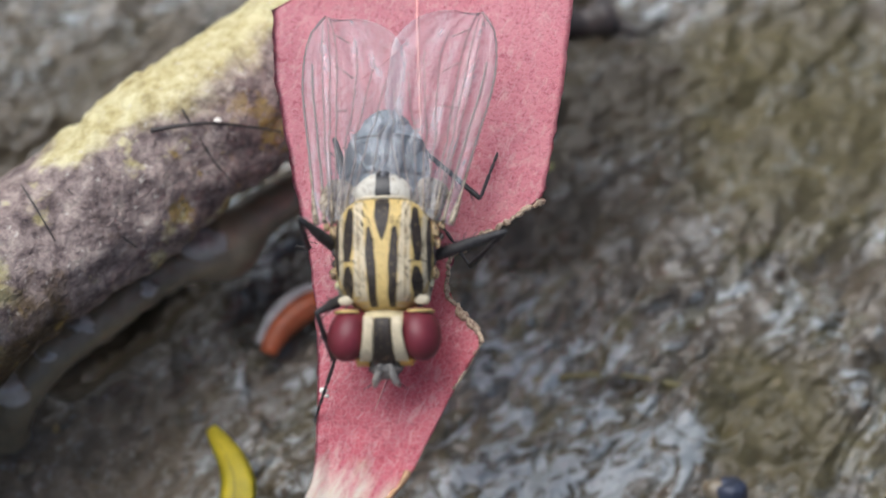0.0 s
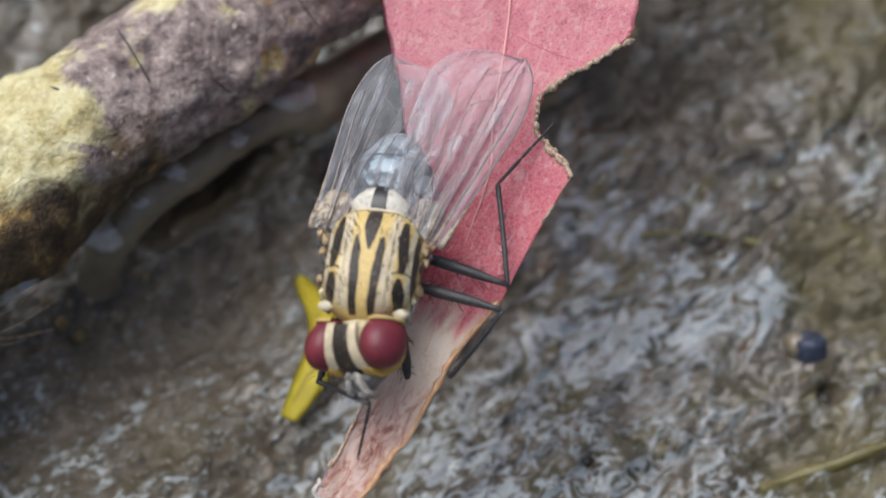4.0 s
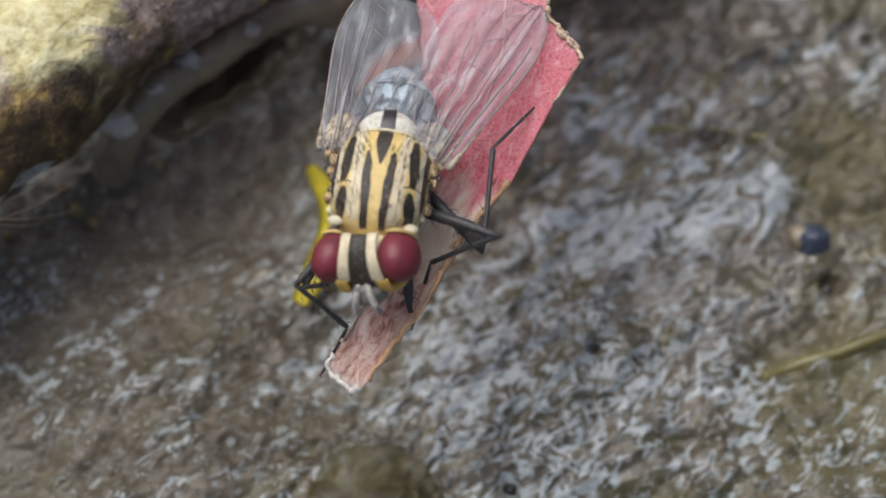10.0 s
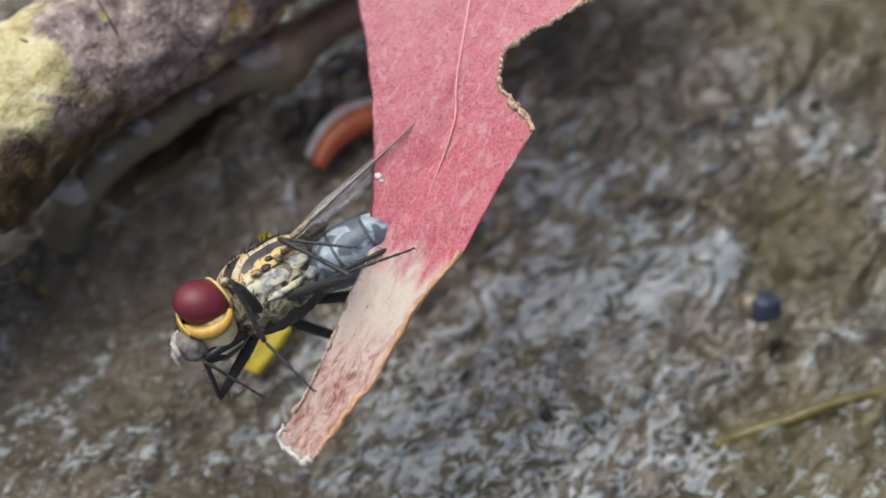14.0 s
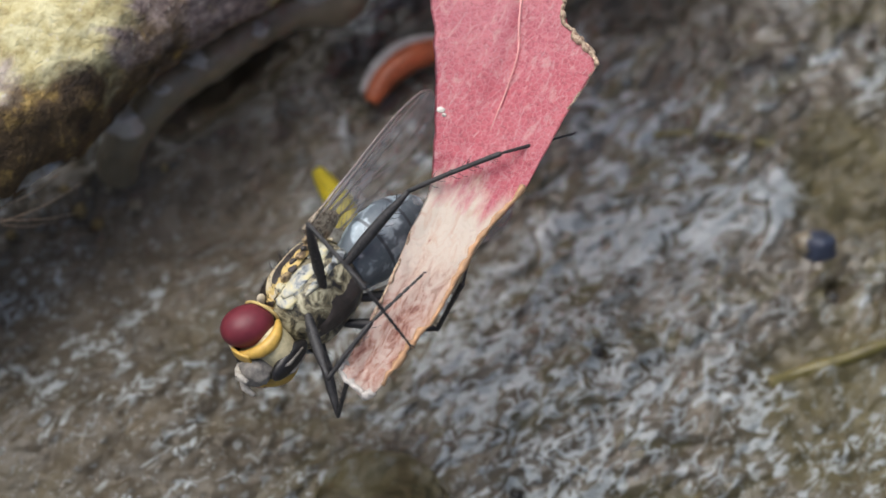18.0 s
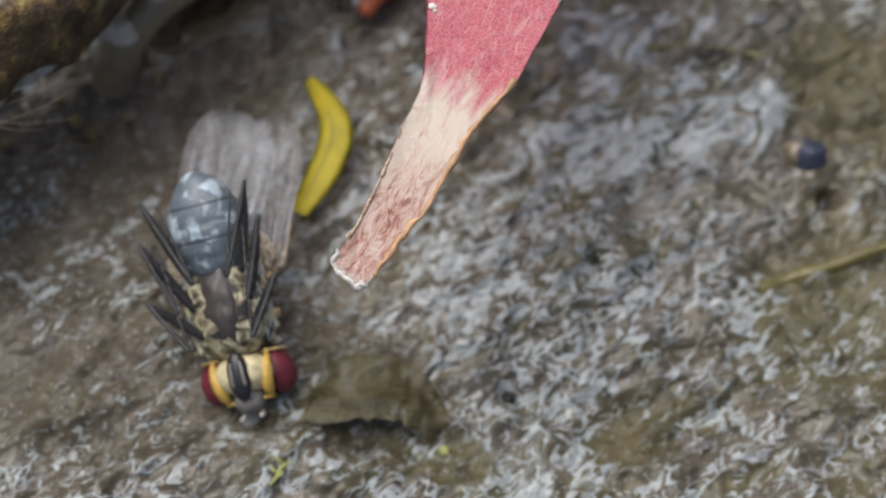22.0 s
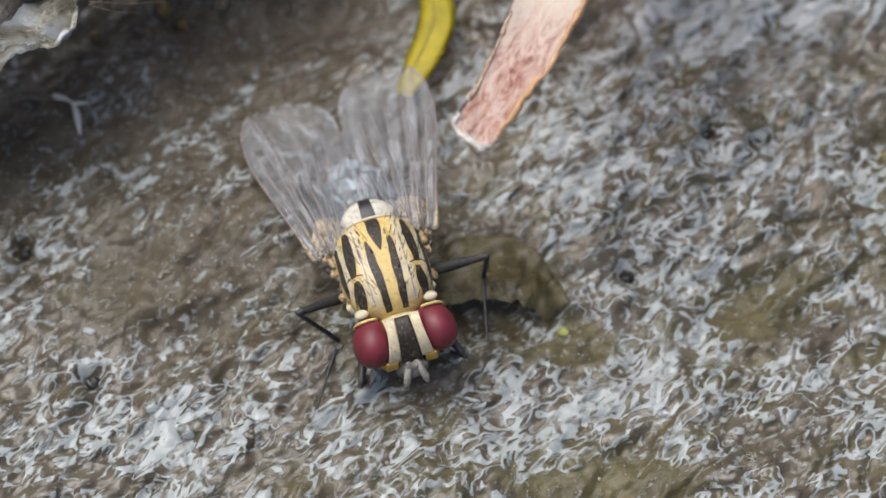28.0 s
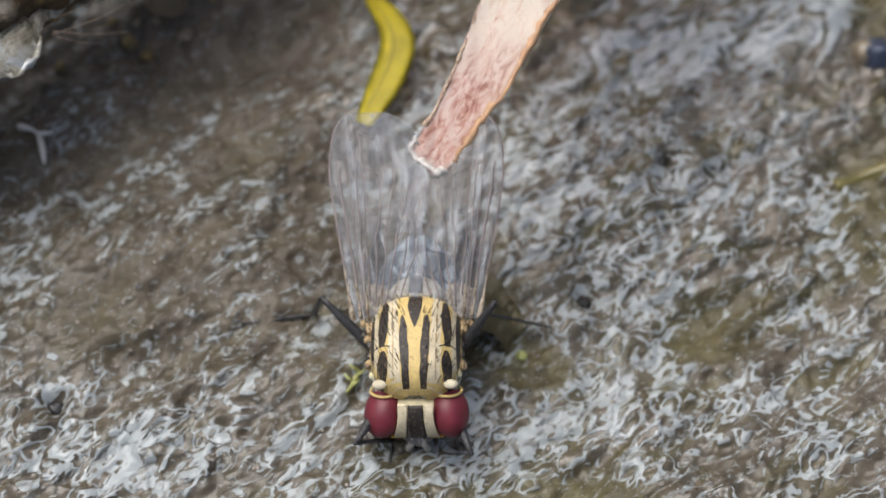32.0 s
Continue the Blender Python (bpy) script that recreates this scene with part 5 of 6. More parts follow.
    walk(PARTS["head"], [(t, at(0, -1.38 + 0.26 * tuck, 0.1 - 0.22 * tuck, 24 * tuck, turn, 0)) for t, turn, tuck in (
        (0, 0, 0), (2.5, 0, 0), (3, -8, 0), (3.5, -14, 0), (4, -30, 0), (4.5, -18, 0), (7, -4, 0), (8, -8, 0), (9, -26, 0), (10, -18, 0), (11, 0, 0), (11.5, 0, 0),
        (12, -34, 0), (13, -36, 0), (13.5, -12, 0), (15.5, 0, 0), (27.5, 0, 0), (28, 0, 0.25), (29, 0, 1.5), (30, 0, 0.7), (31, 8, 1.0), (32, 0, 1.6))])
    side = -1
    walk(WINGS[side], [
            (0, fold(side, -0.06, 0.99, -0.14)), (0.5, fold(side, -0.24, 0.97, 0.09)), (1, fold(side, -0.24, 0.96, -0.17)),
            (1.5, fold(side, -0.24, 0.96, 0.11)), (2, fold(side, -0.16, 0.99, -0.07)), (2.5, fold(side, -0.08, 0.99, 0.10)),
            (3, fold(side, -0.13, 0.97, -0.19)), (3.5, fold(side, 0.01, 0.99, -0.15)), (4, fold(side, 0.11, 0.96, -0.24)),
            (4.5, fold(side, -0.06, 0.99, -0.12)), (6.5, fold(side, -0.30, 0.94, -0.15)), (7, fold(side, -0.18, 0.94, -0.28)),
            (7.5, fold(side, -0.19, 0.98, 0.05)), (8, fold(side, 0.07, 0.98, 0.18)), (8.5, fold(side, 0.07, 0.99, -0.10)),
            (9, fold(side, 0.02, 0.95, -0.30)), (9.5, fold(side, -0.21, 0.97, -0.15)), (10, fold(side, -0.00, 0.97, -0.23)),
            (10.5, fold(side, -0.18, 0.97, -0.15)), (11, fold(side, -0.17, 0.97, -0.12)), (11.5, fold(side, 0.09, 0.98, -0.15)),
            (12, fold(side, 0.24, 0.97, -0.10)), (12.5, fold(side, 0.13, 0.98, -0.16)), (13, fold(side, 0.15, 0.97, -0.21)),
            (15.5, fold(side, 0.10, 0.93, -0.36)), (16, fold(side, 0.00, 0.95, -0.20)), (17, fold(side, 0.00, 0.95, -0.20)),
            (18, fold(side, -0.00, 0.85, -0.52)), (19, fold(side, -0.25, 0.97, -0.03)), (20, fold(side, -0.17, 0.90, -0.41)),
            (21, fold(side, -0.34, 0.89, 0.31)), (21.5, fold(side, -0.51, 0.84, 0.19)), (22, fold(side, -0.15, 0.79, 0.59)),
            (23, fold(side, -0.22, 0.70, 0.68)), (23.5, fold(side, -0.20, 0.88, 0.44)), (24, fold(side, -0.22, 0.82, 0.52)),
            (24.5, fold(side, -0.08, 0.99, -0.14)), (26.5, fold(side, -0.07, 0.99, 0.08)), (27, fold(side, -0.06, 1.00, -0.07)),
            (27.5, fold(side, -0.24, 0.96, -0.18)), (28, fold(side, -0.19, 0.96, -0.23)), (28.5, fold(side, -0.15, 0.98, -0.15)),
            (29, fold(side, -0.12, 0.98, -0.19)), (29.5, fold(side, -0.09, 1.00, -0.00)), (30, fold(side, -0.06, 1.00, -0.04)),
            (31, fold(side, -0.23, 0.97, -0.08)), (31.5, fold(side, -0.19, 0.97, 0.12)), (32, fold(side, -0.11, 0.90, 0.42)),
    ])
    side = 1
    walk(WINGS[side], [
            (0, fold(side, 0.24, 0.97, -0.07)), (0.5, fold(side, 0.13, 0.99, 0.06)), (1, fold(side, 0.16, 0.98, -0.04)),
            (1.5, fold(side, 0.23, 0.97, 0.05)), (2, fold(side, 0.21, 0.97, -0.08)), (2.5, fold(side, 0.43, 0.88, 0.21)),
            (3, fold(side, 0.37, 0.93, -0.01)), (3.5, fold(side, 0.27, 0.95, -0.15)), (4, fold(side, 0.33, 0.94, -0.09)),
            (4.5, fold(side, 0.16, 0.97, -0.15)), (6.5, fold(side, 0.10, 0.98, -0.15)), (7, fold(side, 0.25, 0.94, -0.22)),
            (7.5, fold(side, 0.25, 0.96, -0.07)), (8, fold(side, 0.34, 0.91, 0.22)), (8.5, fold(side, 0.41, 0.91, 0.06)),
            (9, fold(side, 0.39, 0.91, -0.13)), (9.5, fold(side, 0.21, 0.96, -0.16)), (10, fold(side, 0.40, 0.91, -0.10)),
            (10.5, fold(side, -0.03, 0.99, -0.16)), (11, fold(side, -0.13, 0.98, -0.13)), (11.5, fold(side, 0.39, 0.91, -0.16)),
            (12, fold(side, 0.39, 0.83, 0.39)), (12.5, fold(side, 0.38, 0.92, -0.09)), (13, fold(side, 0.46, 0.88, 0.05)),
            (13.5, fold(side, 0.32, 0.94, 0.06)), (15.5, fold(side, -0.29, 0.78, 0.55)), (16, fold(side, 0.21, 0.98, -0.01)),
            (17, fold(side, 0.12, 0.99, -0.05)), (18, fold(side, 0.06, 1.00, -0.03)), (19, fold(side, -0.08, 0.97, 0.20)),
            (20, fold(side, -0.17, 0.94, 0.30)), (20.5, fold(side, -0.13, 0.96, -0.24)), (21, fold(side, 0.09, 0.83, 0.55)),
            (21.5, fold(side, -0.14, 0.97, 0.21)), (22, fold(side, -0.27, 0.91, 0.33)), (23, fold(side, 0.33, 0.94, 0.07)),
            (23.5, fold(side, 0.17, 0.88, 0.45)), (24, fold(side, 0.40, 0.86, -0.30)), (24.5, fold(side, 0.34, 0.93, 0.15)),
            (26.5, fold(side, 0.30, 0.92, 0.24)), (27, fold(side, 0.28, 0.96, -0.03)), (27.5, fold(side, 0.28, 0.95, -0.16)),
            (28, fold(side, 0.23, 0.96, -0.16)), (28.5, fold(side, 0.32, 0.94, -0.13)), (29, fold(side, 0.09, 0.97, -0.19)),
            (29.5, fold(side, -0.01, 0.99, -0.12)), (30, fold(side, 0.28, 0.96, 0.03)), (31, fold(side, 0.11, 0.96, -0.27)),
            (31.5, fold(side, 0.16, 0.99, -0.04)), (32, fold(side, 0.13, 0.91, 0.39)),
    ])
    stride(-1, 1, [
        (0, -1.53, -1.55, 0.91, -1.27, -2.48, -0.61, -1.84, -3.74, -1.59), (1, -1.43, -1.89, 0.76, -1.26, -3.47, -0.07, -1.67, -4.78, -1.08),
        (2, -1.72, -2.39, -0.22, -2.10, -3.04, -1.86, -2.36, -3.81, -3.35), (3, -1.50, -2.49, -1.26, -0.66, -1.00, -1.82, -0.30, 0.65, -2.01),
        (4, -1.05, -2.72, -1.01, 0.44, -3.30, -0.17, 0.12, -4.26, -1.53), (6.5, -1.50, -2.49, -1.26, -0.66, -1.00, -1.82, -0.30, 0.65, -2.01),
        (7, -1.02, -2.55, 0.17, -0.92, -3.59, -1.29, -0.79, -4.16, -2.89), (8, -0.92, -2.57, 0.18, -1.66, -3.26, -1.30, -2.44, -3.59, -2.78),
        (9, -1.65, -2.44, -1.13, -0.20, -2.56, -2.18, -0.70, -3.59, -3.44), (10, -1.77, -2.39, -1.02, -0.47, -2.85, -2.19, -1.07, -3.58, -3.60),
        (11, -1.45, -2.50, -0.08, -2.72, -3.58, -0.77, -4.02, -4.53, -1.32), (12, -2.09, -2.13, -0.85, -0.39, -2.72, -0.93, -0.84, -2.78, -2.56),
        (13, -1.32, -2.61, -1.14, 0.06, -3.32, -0.23, -0.26, -3.34, -1.90), (15.5, -1.75, -1.95, -1.85, -0.15, -1.27, -2.31, 0.03, 0.41, -2.13),
        (16, -1.75, -1.95, -1.85, -0.15, -1.27, -2.31, 0.03, 0.41, -2.13), (17, -1.75, -1.95, -1.85, -0.15, -1.27, -2.31, 0.03, 0.41, -2.13),
        (18, -1.75, -1.95, -1.85, -0.15, -1.27, -2.31, 0.03, 0.41, -2.13), (19, -1.75, -1.95, -1.85, -0.15, -1.27, -2.31, 0.03, 0.41, -2.13),
        (20, -1.75, -1.95, -1.85, -0.15, -1.27, -2.31, 0.03, 0.41, -2.13), (20.5, -1.75, -1.95, -1.85, -0.15, -1.27, -2.31, 0.03, 0.41, -2.13),
        (21, 0.30, 0.96, -0.40, -0.26, 0.49, -2.04, 0.66, 0.10, -0.67), (21.5, -1.79, 0.52, -1.62, -0.87, -1.00, -1.93, -1.08, 0.67, -1.72),
        (22.25, -1.79, 0.52, -1.62, -0.87, -1.00, -1.93, -1.08, 0.67, -1.72), (22.75, -1.40, -2.63, -0.70, -0.95, -1.64, -2.14, -0.67, -3.08, -3.00),
        (23, -1.40, -2.63, -0.70, -0.95, -1.64, -2.14, -0.67, -3.08, -3.00), (24, -1.40, -2.63, -0.70, -0.95, -1.64, -2.14, -0.67, -3.08, -3.00),
        (24.5, -1.40, -2.63, -0.70, -0.95, -1.64, -2.14, -0.67, -3.08, -3.00), (26.5, -1.40, -2.63, -0.70, -0.95, -1.64, -2.14, -0.67, -3.08, -3.00),
        (27, -1.40, -2.63, -0.70, -0.95, -1.64, -2.14, -0.67, -3.08, -3.00), (28, -1.40, -2.63, -0.70, -0.95, -1.64, -2.14, -0.67, -3.08, -3.00),
        (29, -1.51, -2.58, -0.54, -0.34, -1.46, -1.35, -1.87, -0.71, -1.36), (30, -1.40, -2.63, -0.70, -0.95, -1.64, -2.14, -0.67, -3.08, -3.00),
        (31, -1.40, -2.63, -0.70, -0.95, -1.64, -2.14, -0.67, -3.08, -3.00), (32, -1.53, -2.52, -0.26, -0.65, -1.81, -1.66, -0.86, -3.48, -1.42),
    ])
    stride(-1, 2, [
        (0, -1.86, 0.59, 1.41, -1.92, 0.32, -0.77, -2.43, 0.74, -2.55), (1, -1.84, -0.29, 1.52, -2.60, 0.55, -0.37, -1.35, 1.45, -1.47),
        (2, -2.63, 1.13, -1.88, -1.98, -0.33, -0.36, -1.20, 1.07, -1.39), (3, -1.98, 2.03, -1.32, -1.16, 0.04, -1.79, -0.75, 1.89, -1.99),
        (4, -1.98, 2.03, -1.32, -1.16, 0.04, -1.79, -0.75, 1.89, -1.99), (6.5, -1.98, 2.03, -1.32, -1.16, 0.04, -1.79, -0.75, 1.89, -1.99),
        (7, -2.36, 1.40, -1.99, -0.80, -0.14, -1.76, -0.75, 1.74, -1.97), (8, -1.98, 2.03, -1.32, -1.16, 0.04, -1.79, -0.75, 1.89, -1.99),
        (9, -1.98, 2.03, -1.32, -1.16, 0.04, -1.79, -0.75, 1.89, -1.99), (10, -1.72, -1.96, -2.17, -0.91, -2.62, -0.23, -0.84, -0.85, -0.91),
        (11, -2.68, -1.24, -1.88, -1.90, -2.61, -0.35, -1.44, -0.88, -0.97), (12, -1.98, 2.03, -1.32, -1.16, 0.04, -1.79, -0.75, 1.89, -1.99),
        (13, -1.98, 2.03, -1.32, -1.16, 0.04, -1.79, -0.75, 1.89, -1.99), (15.5, -2.49, 0.20, -2.54, -0.37, 0.46, -3.07, -0.37, 2.35, -2.86),
        (16, -0.93, 1.02, -3.03, 1.15, 1.33, -3.67, 0.80, 3.18, -3.90), (17, -1.40, 1.23, -2.81, 0.42, 1.90, -3.85, 0.68, 3.71, -3.35),
        (18, -1.51, 1.34, -2.69, 0.40, 1.88, -3.64, 0.69, 3.62, -2.94), (19, -2.38, 1.47, -1.85, -0.26, 1.31, -2.39, -0.43, 3.05, -3.13),
        (20, -2.22, 1.33, -2.22, -0.10, 1.57, -2.77, -0.72, 3.35, -2.98), (20.5, -2.49, 0.20, -2.54, -0.37, 0.46, -3.07, -0.37, 2.35, -2.86),
        (21, -2.28, 1.13, -2.33, -0.47, 0.84, -3.55, -0.36, 2.57, -2.76), (21.5, -1.67, 2.11, -1.58, -0.97, 0.03, -1.81, -1.21, 1.90, -1.58),
        (22.25, -1.67, 2.11, -1.58, -0.97, 0.03, -1.81, -1.21, 1.90, -1.58), (22.75, -3.25, -0.10, -0.75, -4.35, -0.54, -2.60, -5.78, -1.77, -2.85),
        (23, -3.25, -0.10, -0.75, -4.35, -0.54, -2.60, -5.78, -1.77, -2.85), (24, -3.25, -0.10, -0.75, -4.35, -0.54, -2.60, -5.78, -1.77, -2.85),
        (24.5, -3.25, -0.10, -0.75, -4.35, -0.54, -2.60, -5.78, -1.77, -2.85), (26.5, -1.77, -0.29, 1.56, -2.01, -1.04, -0.49, -3.61, -2.03, -0.18),
        (27, -1.77, -0.29, 1.56, -2.01, -1.04, -0.49, -3.61, -2.03, -0.18), (28, -2.46, -0.90, 0.91, -1.56, -1.07, -1.09, -2.58, -2.68, -1.12),
        (29, -2.78, 0.47, 0.61, -2.97, 0.91, -1.54, -3.48, -0.76, -0.79), (30, -1.61, -0.09, 1.63, -1.92, 0.67, -0.41, -2.25, -0.69, -1.69),
        (31, -2.90, 0.18, 0.52, -3.38, 0.21, -1.63, -4.93, -0.75, -1.08), (32, -2.43, 1.22, 0.57, -2.82, 1.83, -1.50, -4.66, 1.43, -1.25),
    ])
    stride(-1, 3, [
        (0, -1.33, 3.15, -1.24, -0.48, 0.73, -1.67, -0.35, 3.02, -1.80), (1, -1.33, 3.15, -1.24, -0.48, 0.73, -1.67, -0.35, 3.02, -1.80),
        (2, -1.33, 3.15, -1.24, -0.48, 0.73, -1.67, -0.35, 3.02, -1.80), (3, -1.33, 3.15, -1.24, -0.48, 0.73, -1.67, -0.35, 3.02, -1.80),
        (4, -1.33, 3.15, -1.24, -0.48, 0.73, -1.67, -0.35, 3.02, -1.80), (6.5, -1.33, 3.15, -1.24, -0.48, 0.73, -1.67, -0.35, 3.02, -1.80),
        (7, -1.33, 3.15, -1.24, -0.48, 0.73, -1.67, -0.35, 3.02, -1.80), (8, -1.33, 3.15, -1.24, -0.48, 0.73, -1.67, -0.35, 3.02, -1.80),
        (9, -1.33, 3.15, -1.24, -0.48, 0.73, -1.67, -0.35, 3.02, -1.80), (10, -1.33, 3.15, -1.24, -0.48, 0.73, -1.67, -0.35, 3.02, -1.80),
        (11, -1.33, 3.15, -1.24, -0.48, 0.73, -1.67, -0.35, 3.02, -1.80), (12, -1.33, 3.15, -1.24, -0.48, 0.73, -1.67, -0.35, 3.02, -1.80),
        (13, -1.33, 3.15, -1.24, -0.48, 0.73, -1.67, -0.35, 3.02, -1.80), (15.5, -1.92, 2.67, -1.83, -0.13, 0.88, -2.42, -0.13, 3.17, -2.17),
        (16, -1.92, 2.67, -1.83, -0.13, 0.88, -2.42, -0.13, 3.17, -2.17), (17, -1.92, 2.67, -1.83, -0.13, 0.88, -2.42, -0.13, 3.17, -2.17),
        (18, -1.92, 2.67, -1.83, -0.13, 0.88, -2.42, -0.13, 3.17, -2.17), (19, -1.92, 2.67, -1.83, -0.13, 0.88, -2.42, -0.13, 3.17, -2.17),
        (20, -1.92, 2.67, -1.83, -0.13, 0.88, -2.42, -0.13, 3.17, -2.17), (20.5, -1.92, 2.67, -1.83, -0.13, 0.88, -2.42, -0.13, 3.17, -2.17),
        (21, 0.13, 3.16, -0.39, 0.74, 2.33, -2.78, -0.47, 4.00, -1.76), (21.5, -1.45, 3.11, -1.24, -0.47, 0.72, -1.52, -1.02, 2.94, -1.24),
        (22.25, -1.45, 3.11, -1.24, -0.47, 0.72, -1.52, -1.02, 2.94, -1.24), (22.75, -1.34, 3.19, -0.98, -1.07, 5.38, -2.35, -0.82, 7.66, -2.60),
        (23, -1.34, 3.19, -0.98, -1.07, 5.38, -2.35, -0.82, 7.66, -2.60), (24, -1.34, 3.19, -0.98, -1.07, 5.38, -2.35, -0.82, 7.66, -2.60),
        (24.5, -1.34, 3.19, -0.98, -1.07, 5.38, -2.35, -0.82, 7.66, -2.60), (26.5, -1.34, 3.19, -0.98, -1.07, 5.38, -2.35, -0.82, 7.66, -2.60),
        (27, -1.34, 3.19, -0.98, -1.07, 5.38, -2.35, -0.82, 7.66, -2.60), (28, -1.34, 3.19, -0.98, -1.07, 5.38, -2.35, -0.82, 7.66, -2.60),
        (29, -1.34, 3.19, -0.98, -1.07, 5.38, -2.35, -0.82, 7.66, -2.60), (30, -1.34, 3.19, -0.98, -1.07, 5.38, -2.35, -0.82, 7.66, -2.60),
        (31, -0.32, 3.13, -1.56, -2.42, 2.51, -0.16, -3.10, 3.74, -1.98), (32, -1.34, 3.19, -0.98, -1.07, 5.38, -2.35, -0.82, 7.66, -2.60),
    ])
    stride(1, 1, [
        (0, 1.02, -2.35, -1.90, 0.50, -0.65, -1.90, 0.20, 1.00, -2.00), (1, 1.11, -2.73, -0.61, 2.12, -1.28, -0.27, 2.52, -1.37, -1.92),
        (2, 1.61, -1.42, 0.91, 1.01, -0.99, -0.73, 0.46, 0.28, -1.72), (3, 1.47, -1.94, 0.70, 1.88, -2.34, -1.01, 1.57, -2.71, -2.64),
        (4, 1.02, -2.35, -1.90, 0.50, -0.65, -1.90, 0.20, 1.00, -2.00), (6.5, 1.02, -2.35, -1.90, 0.50, -0.65, -1.90, 0.20, 1.00, -2.00),
        (7, 1.02, -2.35, -1.90, 0.50, -0.65, -1.90, 0.20, 1.00, -2.00), (8, 1.02, -2.35, -1.90, 0.50, -0.65, -1.90, 0.20, 1.00, -2.00),
        (9, 1.02, -2.35, -1.90, 0.50, -0.65, -1.90, 0.20, 1.00, -2.00), (10, 1.02, -2.35, -1.90, 0.50, -0.65, -1.90, 0.20, 1.00, -2.00),
        (11, 1.58, -2.53, -0.51, 1.25, -2.17, -2.24, 0.23, -1.52, -3.44), (12, 1.02, -2.35, -1.90, 0.50, -0.65, -1.90, 0.20, 1.00, -2.00),
        (13, 2.12, -0.97, 0.59, 2.04, -1.46, -1.14, 2.03, -2.14, -2.70), (15.5, 1.75, -1.95, -1.85, 0.15, -1.27, -2.31, -0.03, 0.41, -2.13),
        (16, 1.75, -1.95, -1.85, 0.15, -1.27, -2.31, -0.03, 0.41, -2.13), (17, 0.31, -2.07, -2.22, 0.64, -0.32, -2.53, 1.27, 0.73, -3.70),
        (18, 0.21, -2.00, -2.25, 0.99, -0.44, -2.69, 1.21, 1.19, -3.10), (19, 0.84, -0.83, -2.69, 1.81, -0.01, -3.96, 1.21, 0.99, -2.73),
        (20, 1.94, -1.89, -1.71, 0.38, -2.17, -2.56, -0.84, -2.24, -1.38), (20.5, 1.75, -1.95, -1.85, 0.15, -1.27, -2.31, -0.03, 0.41, -2.13),
        (21, 1.15, 1.11, -0.43, -0.01, -0.24, -0.74, -0.17, 1.19, -1.63), (21.5, 1.79, 0.52, -1.62, 0.87, -1.00, -1.93, 1.08, 0.67, -1.72),
        (22.25, 1.79, 0.52, -1.62, 0.87, -1.00, -1.93, 1.08, 0.67, -1.72), (22.75, 1.40, -2.63, -0.70, 0.95, -1.64, -2.14, 0.67, -3.08, -3.00),
        (23, 1.40, -2.63, -0.70, 0.95, -1.64, -2.14, 0.67, -3.08, -3.00), (24, 1.40, -2.63, -0.70, 0.95, -1.64, -2.14, 0.67, -3.08, -3.00),
        (24.5, 1.40, -2.63, -0.70, 0.95, -1.64, -2.14, 0.67, -3.08, -3.00), (26.5, 1.40, -2.63, -0.70, 0.95, -1.64, -2.14, 0.67, -3.08, -3.00),
        (27, 1.43, -2.62, -0.61, 0.64, -2.17, -2.17, 0.31, -3.75, -1.62), (28, 1.40, -2.63, -0.70, 0.95, -1.64, -2.14, 0.67, -3.08, -3.00),
        (29, 1.40, -2.63, -0.70, 0.95, -1.64, -2.14, 0.67, -3.08, -3.00), (30, 0.16, -2.69, -0.23, 1.17, -2.77, -1.72, 1.49, -4.32, -1.10),
        (31, 1.40, -2.63, -0.70, 0.95, -1.64, -2.14, 0.67, -3.08, -3.00), (32, 1.40, -2.63, -0.70, 0.95, -1.64, -2.14, 0.67, -3.08, -3.00),
    ])
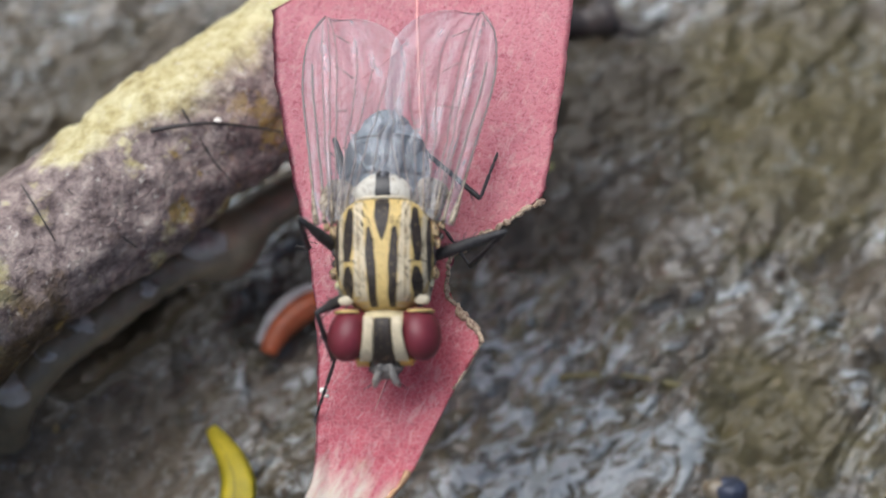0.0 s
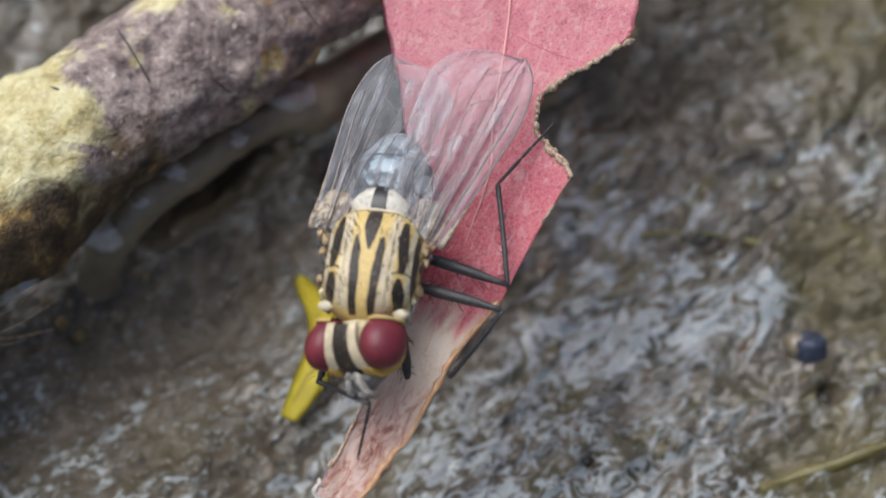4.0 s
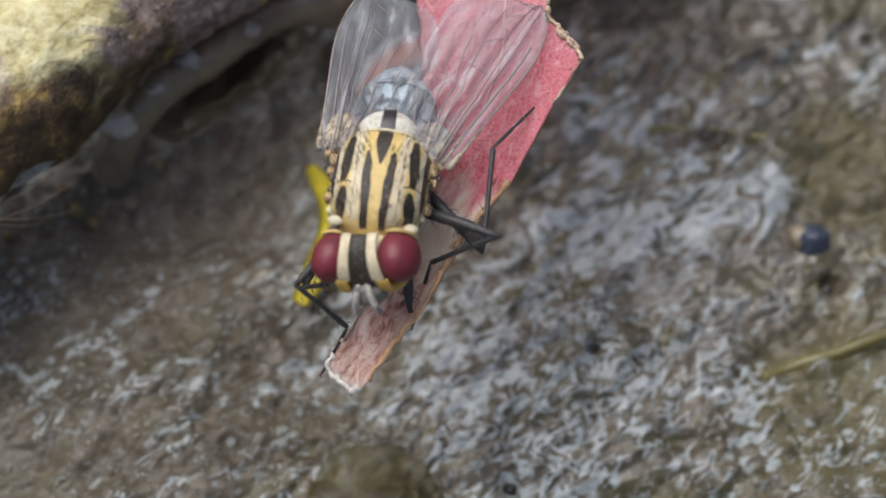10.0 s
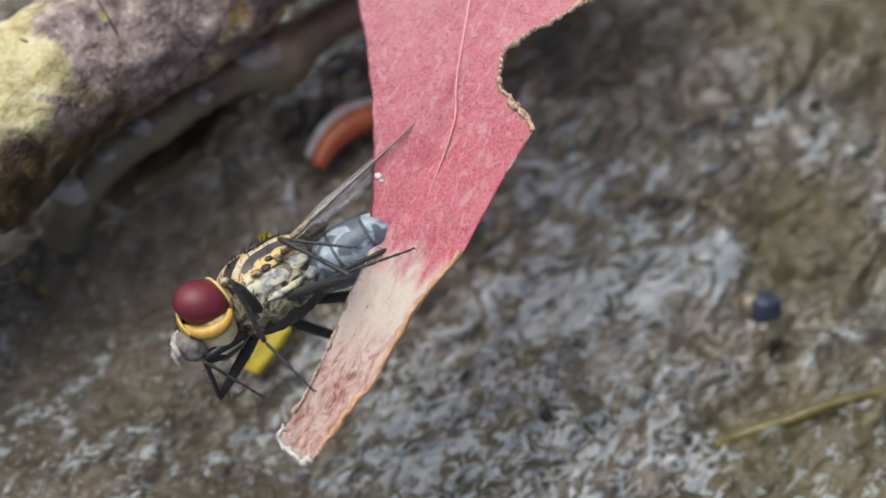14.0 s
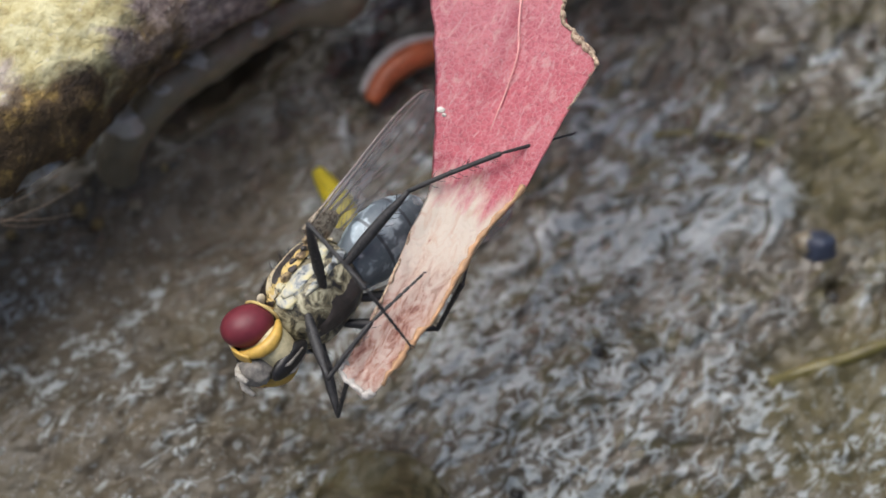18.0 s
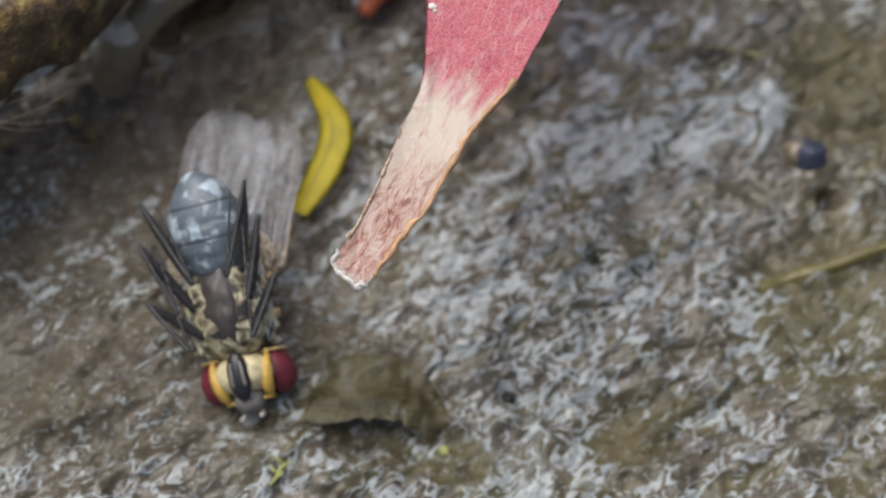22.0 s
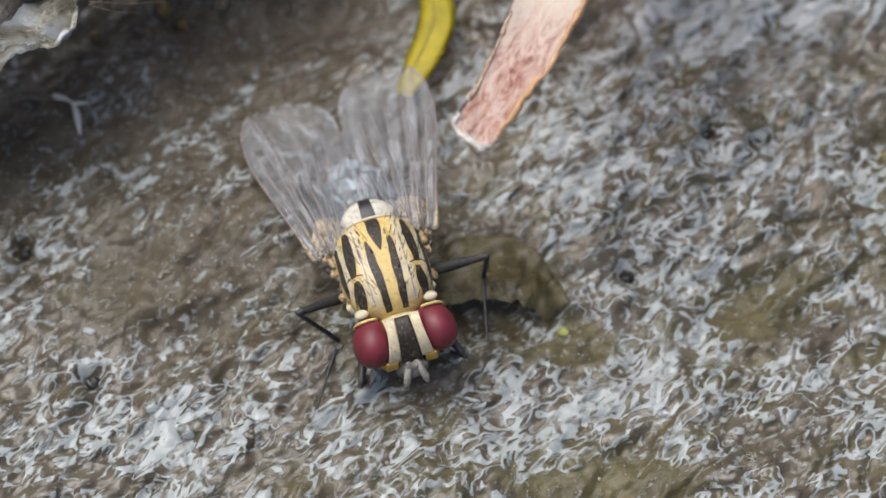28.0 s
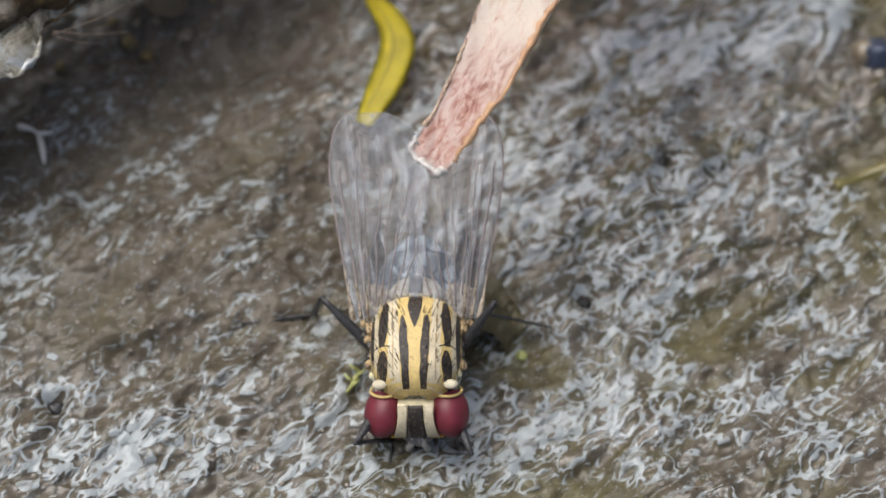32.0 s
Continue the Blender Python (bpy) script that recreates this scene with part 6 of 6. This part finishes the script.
    stride(1, 2, [
        (0, 2.88, 0.39, 0.47, 1.98, -0.07, -1.48, 0.99, 1.50, -1.89), (1, 1.98, 2.03, -1.32, 1.16, 0.04, -1.79, 0.75, 1.89, -1.99),
        (2, 2.20, 1.68, -1.79, 0.89, -0.09, -1.75, 0.75, 1.80, -1.98), (3, 2.82, 1.11, -1.51, 1.74, -0.80, -1.68, 1.89, -2.50, -0.84),
        (4, 3.20, -0.54, -0.55, 2.02, -2.09, -1.55, 1.48, -0.27, -1.72), (6.5, 1.98, 2.03, -1.32, 1.16, 0.04, -1.79, 0.75, 1.89, -1.99),
        (7, 2.97, 0.84, -1.44, 1.64, -0.92, -1.37, 1.02, 0.83, -1.77), (8, 2.80, 0.99, 0.20, 1.97, 0.82, -1.83, 0.55, 2.06, -2.02),
        (9, 3.13, -0.33, -0.01, 1.55, -1.14, -1.30, 1.28, -2.19, -2.87), (10, 3.01, -0.91, -0.02, 1.37, -1.17, -1.47, 1.05, -2.32, -2.95),
        (11, 2.00, 0.68, -2.80, 2.24, -1.35, -2.00, 1.39, -0.92, -3.64), (12, 2.89, 0.88, -1.61, 3.93, -0.89, -0.82, 3.99, -0.03, -2.52),
        (13, 2.80, 1.23, -1.30, 3.62, 0.55, 0.62, 4.20, 1.52, -0.90), (15.5, 2.49, 0.20, -2.54, 0.37, 0.46, -3.07, 0.37, 2.35, -2.86),
        (16, 2.91, 1.14, -1.04, 2.01, -0.31, -2.44, 1.26, -1.59, -3.62), (17, 3.18, 0.34, -1.13, 1.68, -0.04, -2.70, 0.54, -0.38, -4.18),
        (18, 3.23, 0.11, -0.95, 2.33, -0.36, -2.90, 0.64, -0.40, -3.77), (19, 2.71, 1.47, -0.75, 1.55, 1.42, -2.62, 0.68, 1.85, -4.25),
        (20, 2.49, 0.20, -2.54, 0.37, 0.46, -3.07, 0.37, 2.35, -2.86), (20.5, 2.49, 0.20, -2.54, 0.37, 0.46, -3.07, 0.37, 2.35, -2.86),
        (21, 2.78, 0.24, -2.18, 0.60, 0.42, -2.37, 0.38, 2.25, -2.83), (21.5, 1.67, 2.11, -1.58, 0.97, 0.03, -1.81, 1.21, 1.90, -1.58),
        (22.25, 1.67, 2.11, -1.58, 0.97, 0.03, -1.81, 1.21, 1.90, -1.58), (22.75, 3.25, -0.10, -0.75, 4.35, -0.54, -2.60, 5.78, -1.77, -2.85),
        (23, 3.25, -0.10, -0.75, 4.35, -0.54, -2.60, 5.78, -1.77, -2.85), (24, 3.25, -0.10, -0.75, 4.35, -0.54, -2.60, 5.78, -1.77, -2.85),
        (24.5, 3.25, -0.10, -0.75, 4.35, -0.54, -2.60, 5.78, -1.77, -2.85), (26.5, 2.55, -0.77, 0.87, 2.58, -0.35, -1.29, 2.13, -2.19, -1.13),
        (27, 2.55, -0.77, 0.87, 2.58, -0.35, -1.29, 2.13, -2.19, -1.13), (28, 2.55, -0.77, 0.87, 2.58, -0.35, -1.29, 2.13, -2.19, -1.13),
        (29, 2.40, 1.49, -1.79, 3.97, -0.03, -1.53, 5.40, -1.28, -1.42), (30, 2.82, -0.95, 0.38, 3.04, -0.66, -1.79, 2.66, -2.32, -0.95),
        (31, 1.86, 0.32, 1.48, 1.99, -0.18, -0.66, 3.54, -0.26, -1.76), (32, 2.04, 0.65, 1.28, 1.82, 1.40, -0.77, 3.42, 1.52, -1.78),
    ])
    stride(1, 3, [
        (0, 0.41, 3.22, -1.31, 2.28, 1.48, -0.80, 2.81, 3.27, -2.14), (1, 0.10, 3.12, -1.49, 2.36, 2.06, -0.73, 3.87, 3.43, -1.79),
        (2, 1.33, 3.15, -1.24, 0.48, 0.73, -1.67, 0.35, 3.02, -1.80), (3, 2.67, 2.27, -1.17, 0.59, 0.79, -1.64, 0.35, 3.07, -1.80),
        (4, 3.19, 0.15, -0.69, 2.60, 2.68, -0.65, 3.70, 4.63, -1.18), (6.5, 1.33, 3.15, -1.24, 0.48, 0.73, -1.67, 0.35, 3.02, -1.80),
        (7, 0.38, 3.26, -1.08, 1.75, 1.05, -0.97, 2.95, 2.63, -2.13), (8, 2.71, 2.05, -1.53, 0.46, 0.75, -1.68, 0.35, 3.05, -1.80),
        (9, 2.74, -0.83, -0.94, 2.83, 1.59, 0.01, 3.50, 3.66, -0.73), (10, 2.61, -1.00, -0.83, 2.56, 1.50, -0.14, 3.63, 3.43, -0.81),
        (11, 1.33, 3.15, -1.24, 0.48, 0.73, -1.67, 0.35, 3.02, -1.80), (12, 2.40, 2.61, -0.99, 2.82, 0.06, -0.69, 4.82, 1.08, -1.21),
        (13, 0.84, 3.28, -0.98, 2.57, 1.37, -0.60, 3.22, 3.24, -1.78), (15.5, 1.92, 2.67, -1.83, 0.13, 0.88, -2.42, 0.13, 3.17, -2.17),
        (16, 2.43, 2.55, -1.09, 1.53, 4.45, -2.61, 2.29, 5.67, -4.40), (17, 1.56, 2.86, -1.82, 2.08, 4.73, -3.56, 1.15, 6.80, -3.92),
        (18, 1.87, 2.81, -1.60, 2.47, 4.54, -3.45, 1.44, 6.51, -4.04), (19, 2.46, 2.48, -0.13, 1.41, 2.75, -2.49, 1.17, 2.38, -4.75),
        (20, 3.00, 1.78, -0.97, 2.50, 2.43, -3.44, 0.44, 2.65, -2.44), (20.5, 1.92, 2.67, -1.83, 0.13, 0.88, -2.42, 0.13, 3.17, -2.17),
        (21, 2.28, 2.46, -1.70, 0.58, 1.77, -3.54, 0.06, 3.37, -1.97), (21.5, 1.45, 3.11, -1.24, 0.47, 0.72, -1.52, 1.02, 2.94, -1.24),
        (22.25, 1.45, 3.11, -1.24, 0.47, 0.72, -1.52, 1.02, 2.94, -1.24), (22.75, 1.34, 3.19, -0.98, 1.07, 5.38, -2.35, 0.82, 7.66, -2.60),
        (23, 1.34, 3.19, -0.98, 1.07, 5.38, -2.35, 0.82, 7.66, -2.60), (24, 1.34, 3.19, -0.98, 1.07, 5.38, -2.35, 0.82, 7.66, -2.60),
        (24.5, 1.34, 3.19, -0.98, 1.07, 5.38, -2.35, 0.82, 7.66, -2.60), (26.5, 1.34, 3.19, -0.98, 1.07, 5.38, -2.35, 0.82, 7.66, -2.60),
        (27, 1.34, 3.19, -0.98, 1.07, 5.38, -2.35, 0.82, 7.66, -2.60), (28, 1.34, 3.19, -0.98, 1.07, 5.38, -2.35, 0.82, 7.66, -2.60),
        (29, 1.34, 3.19, -0.98, 1.07, 5.38, -2.35, 0.82, 7.66, -2.60), (30, 1.34, 3.19, -0.98, 1.07, 5.38, -2.35, 0.82, 7.66, -2.60),
        (31, 1.34, 3.19, -0.98, 1.07, 5.38, -2.35, 0.82, 7.66, -2.60), (32, 1.34, 3.19, -0.98, 1.07, 5.38, -2.35, 0.82, 7.66, -2.60),
    ])


motions()
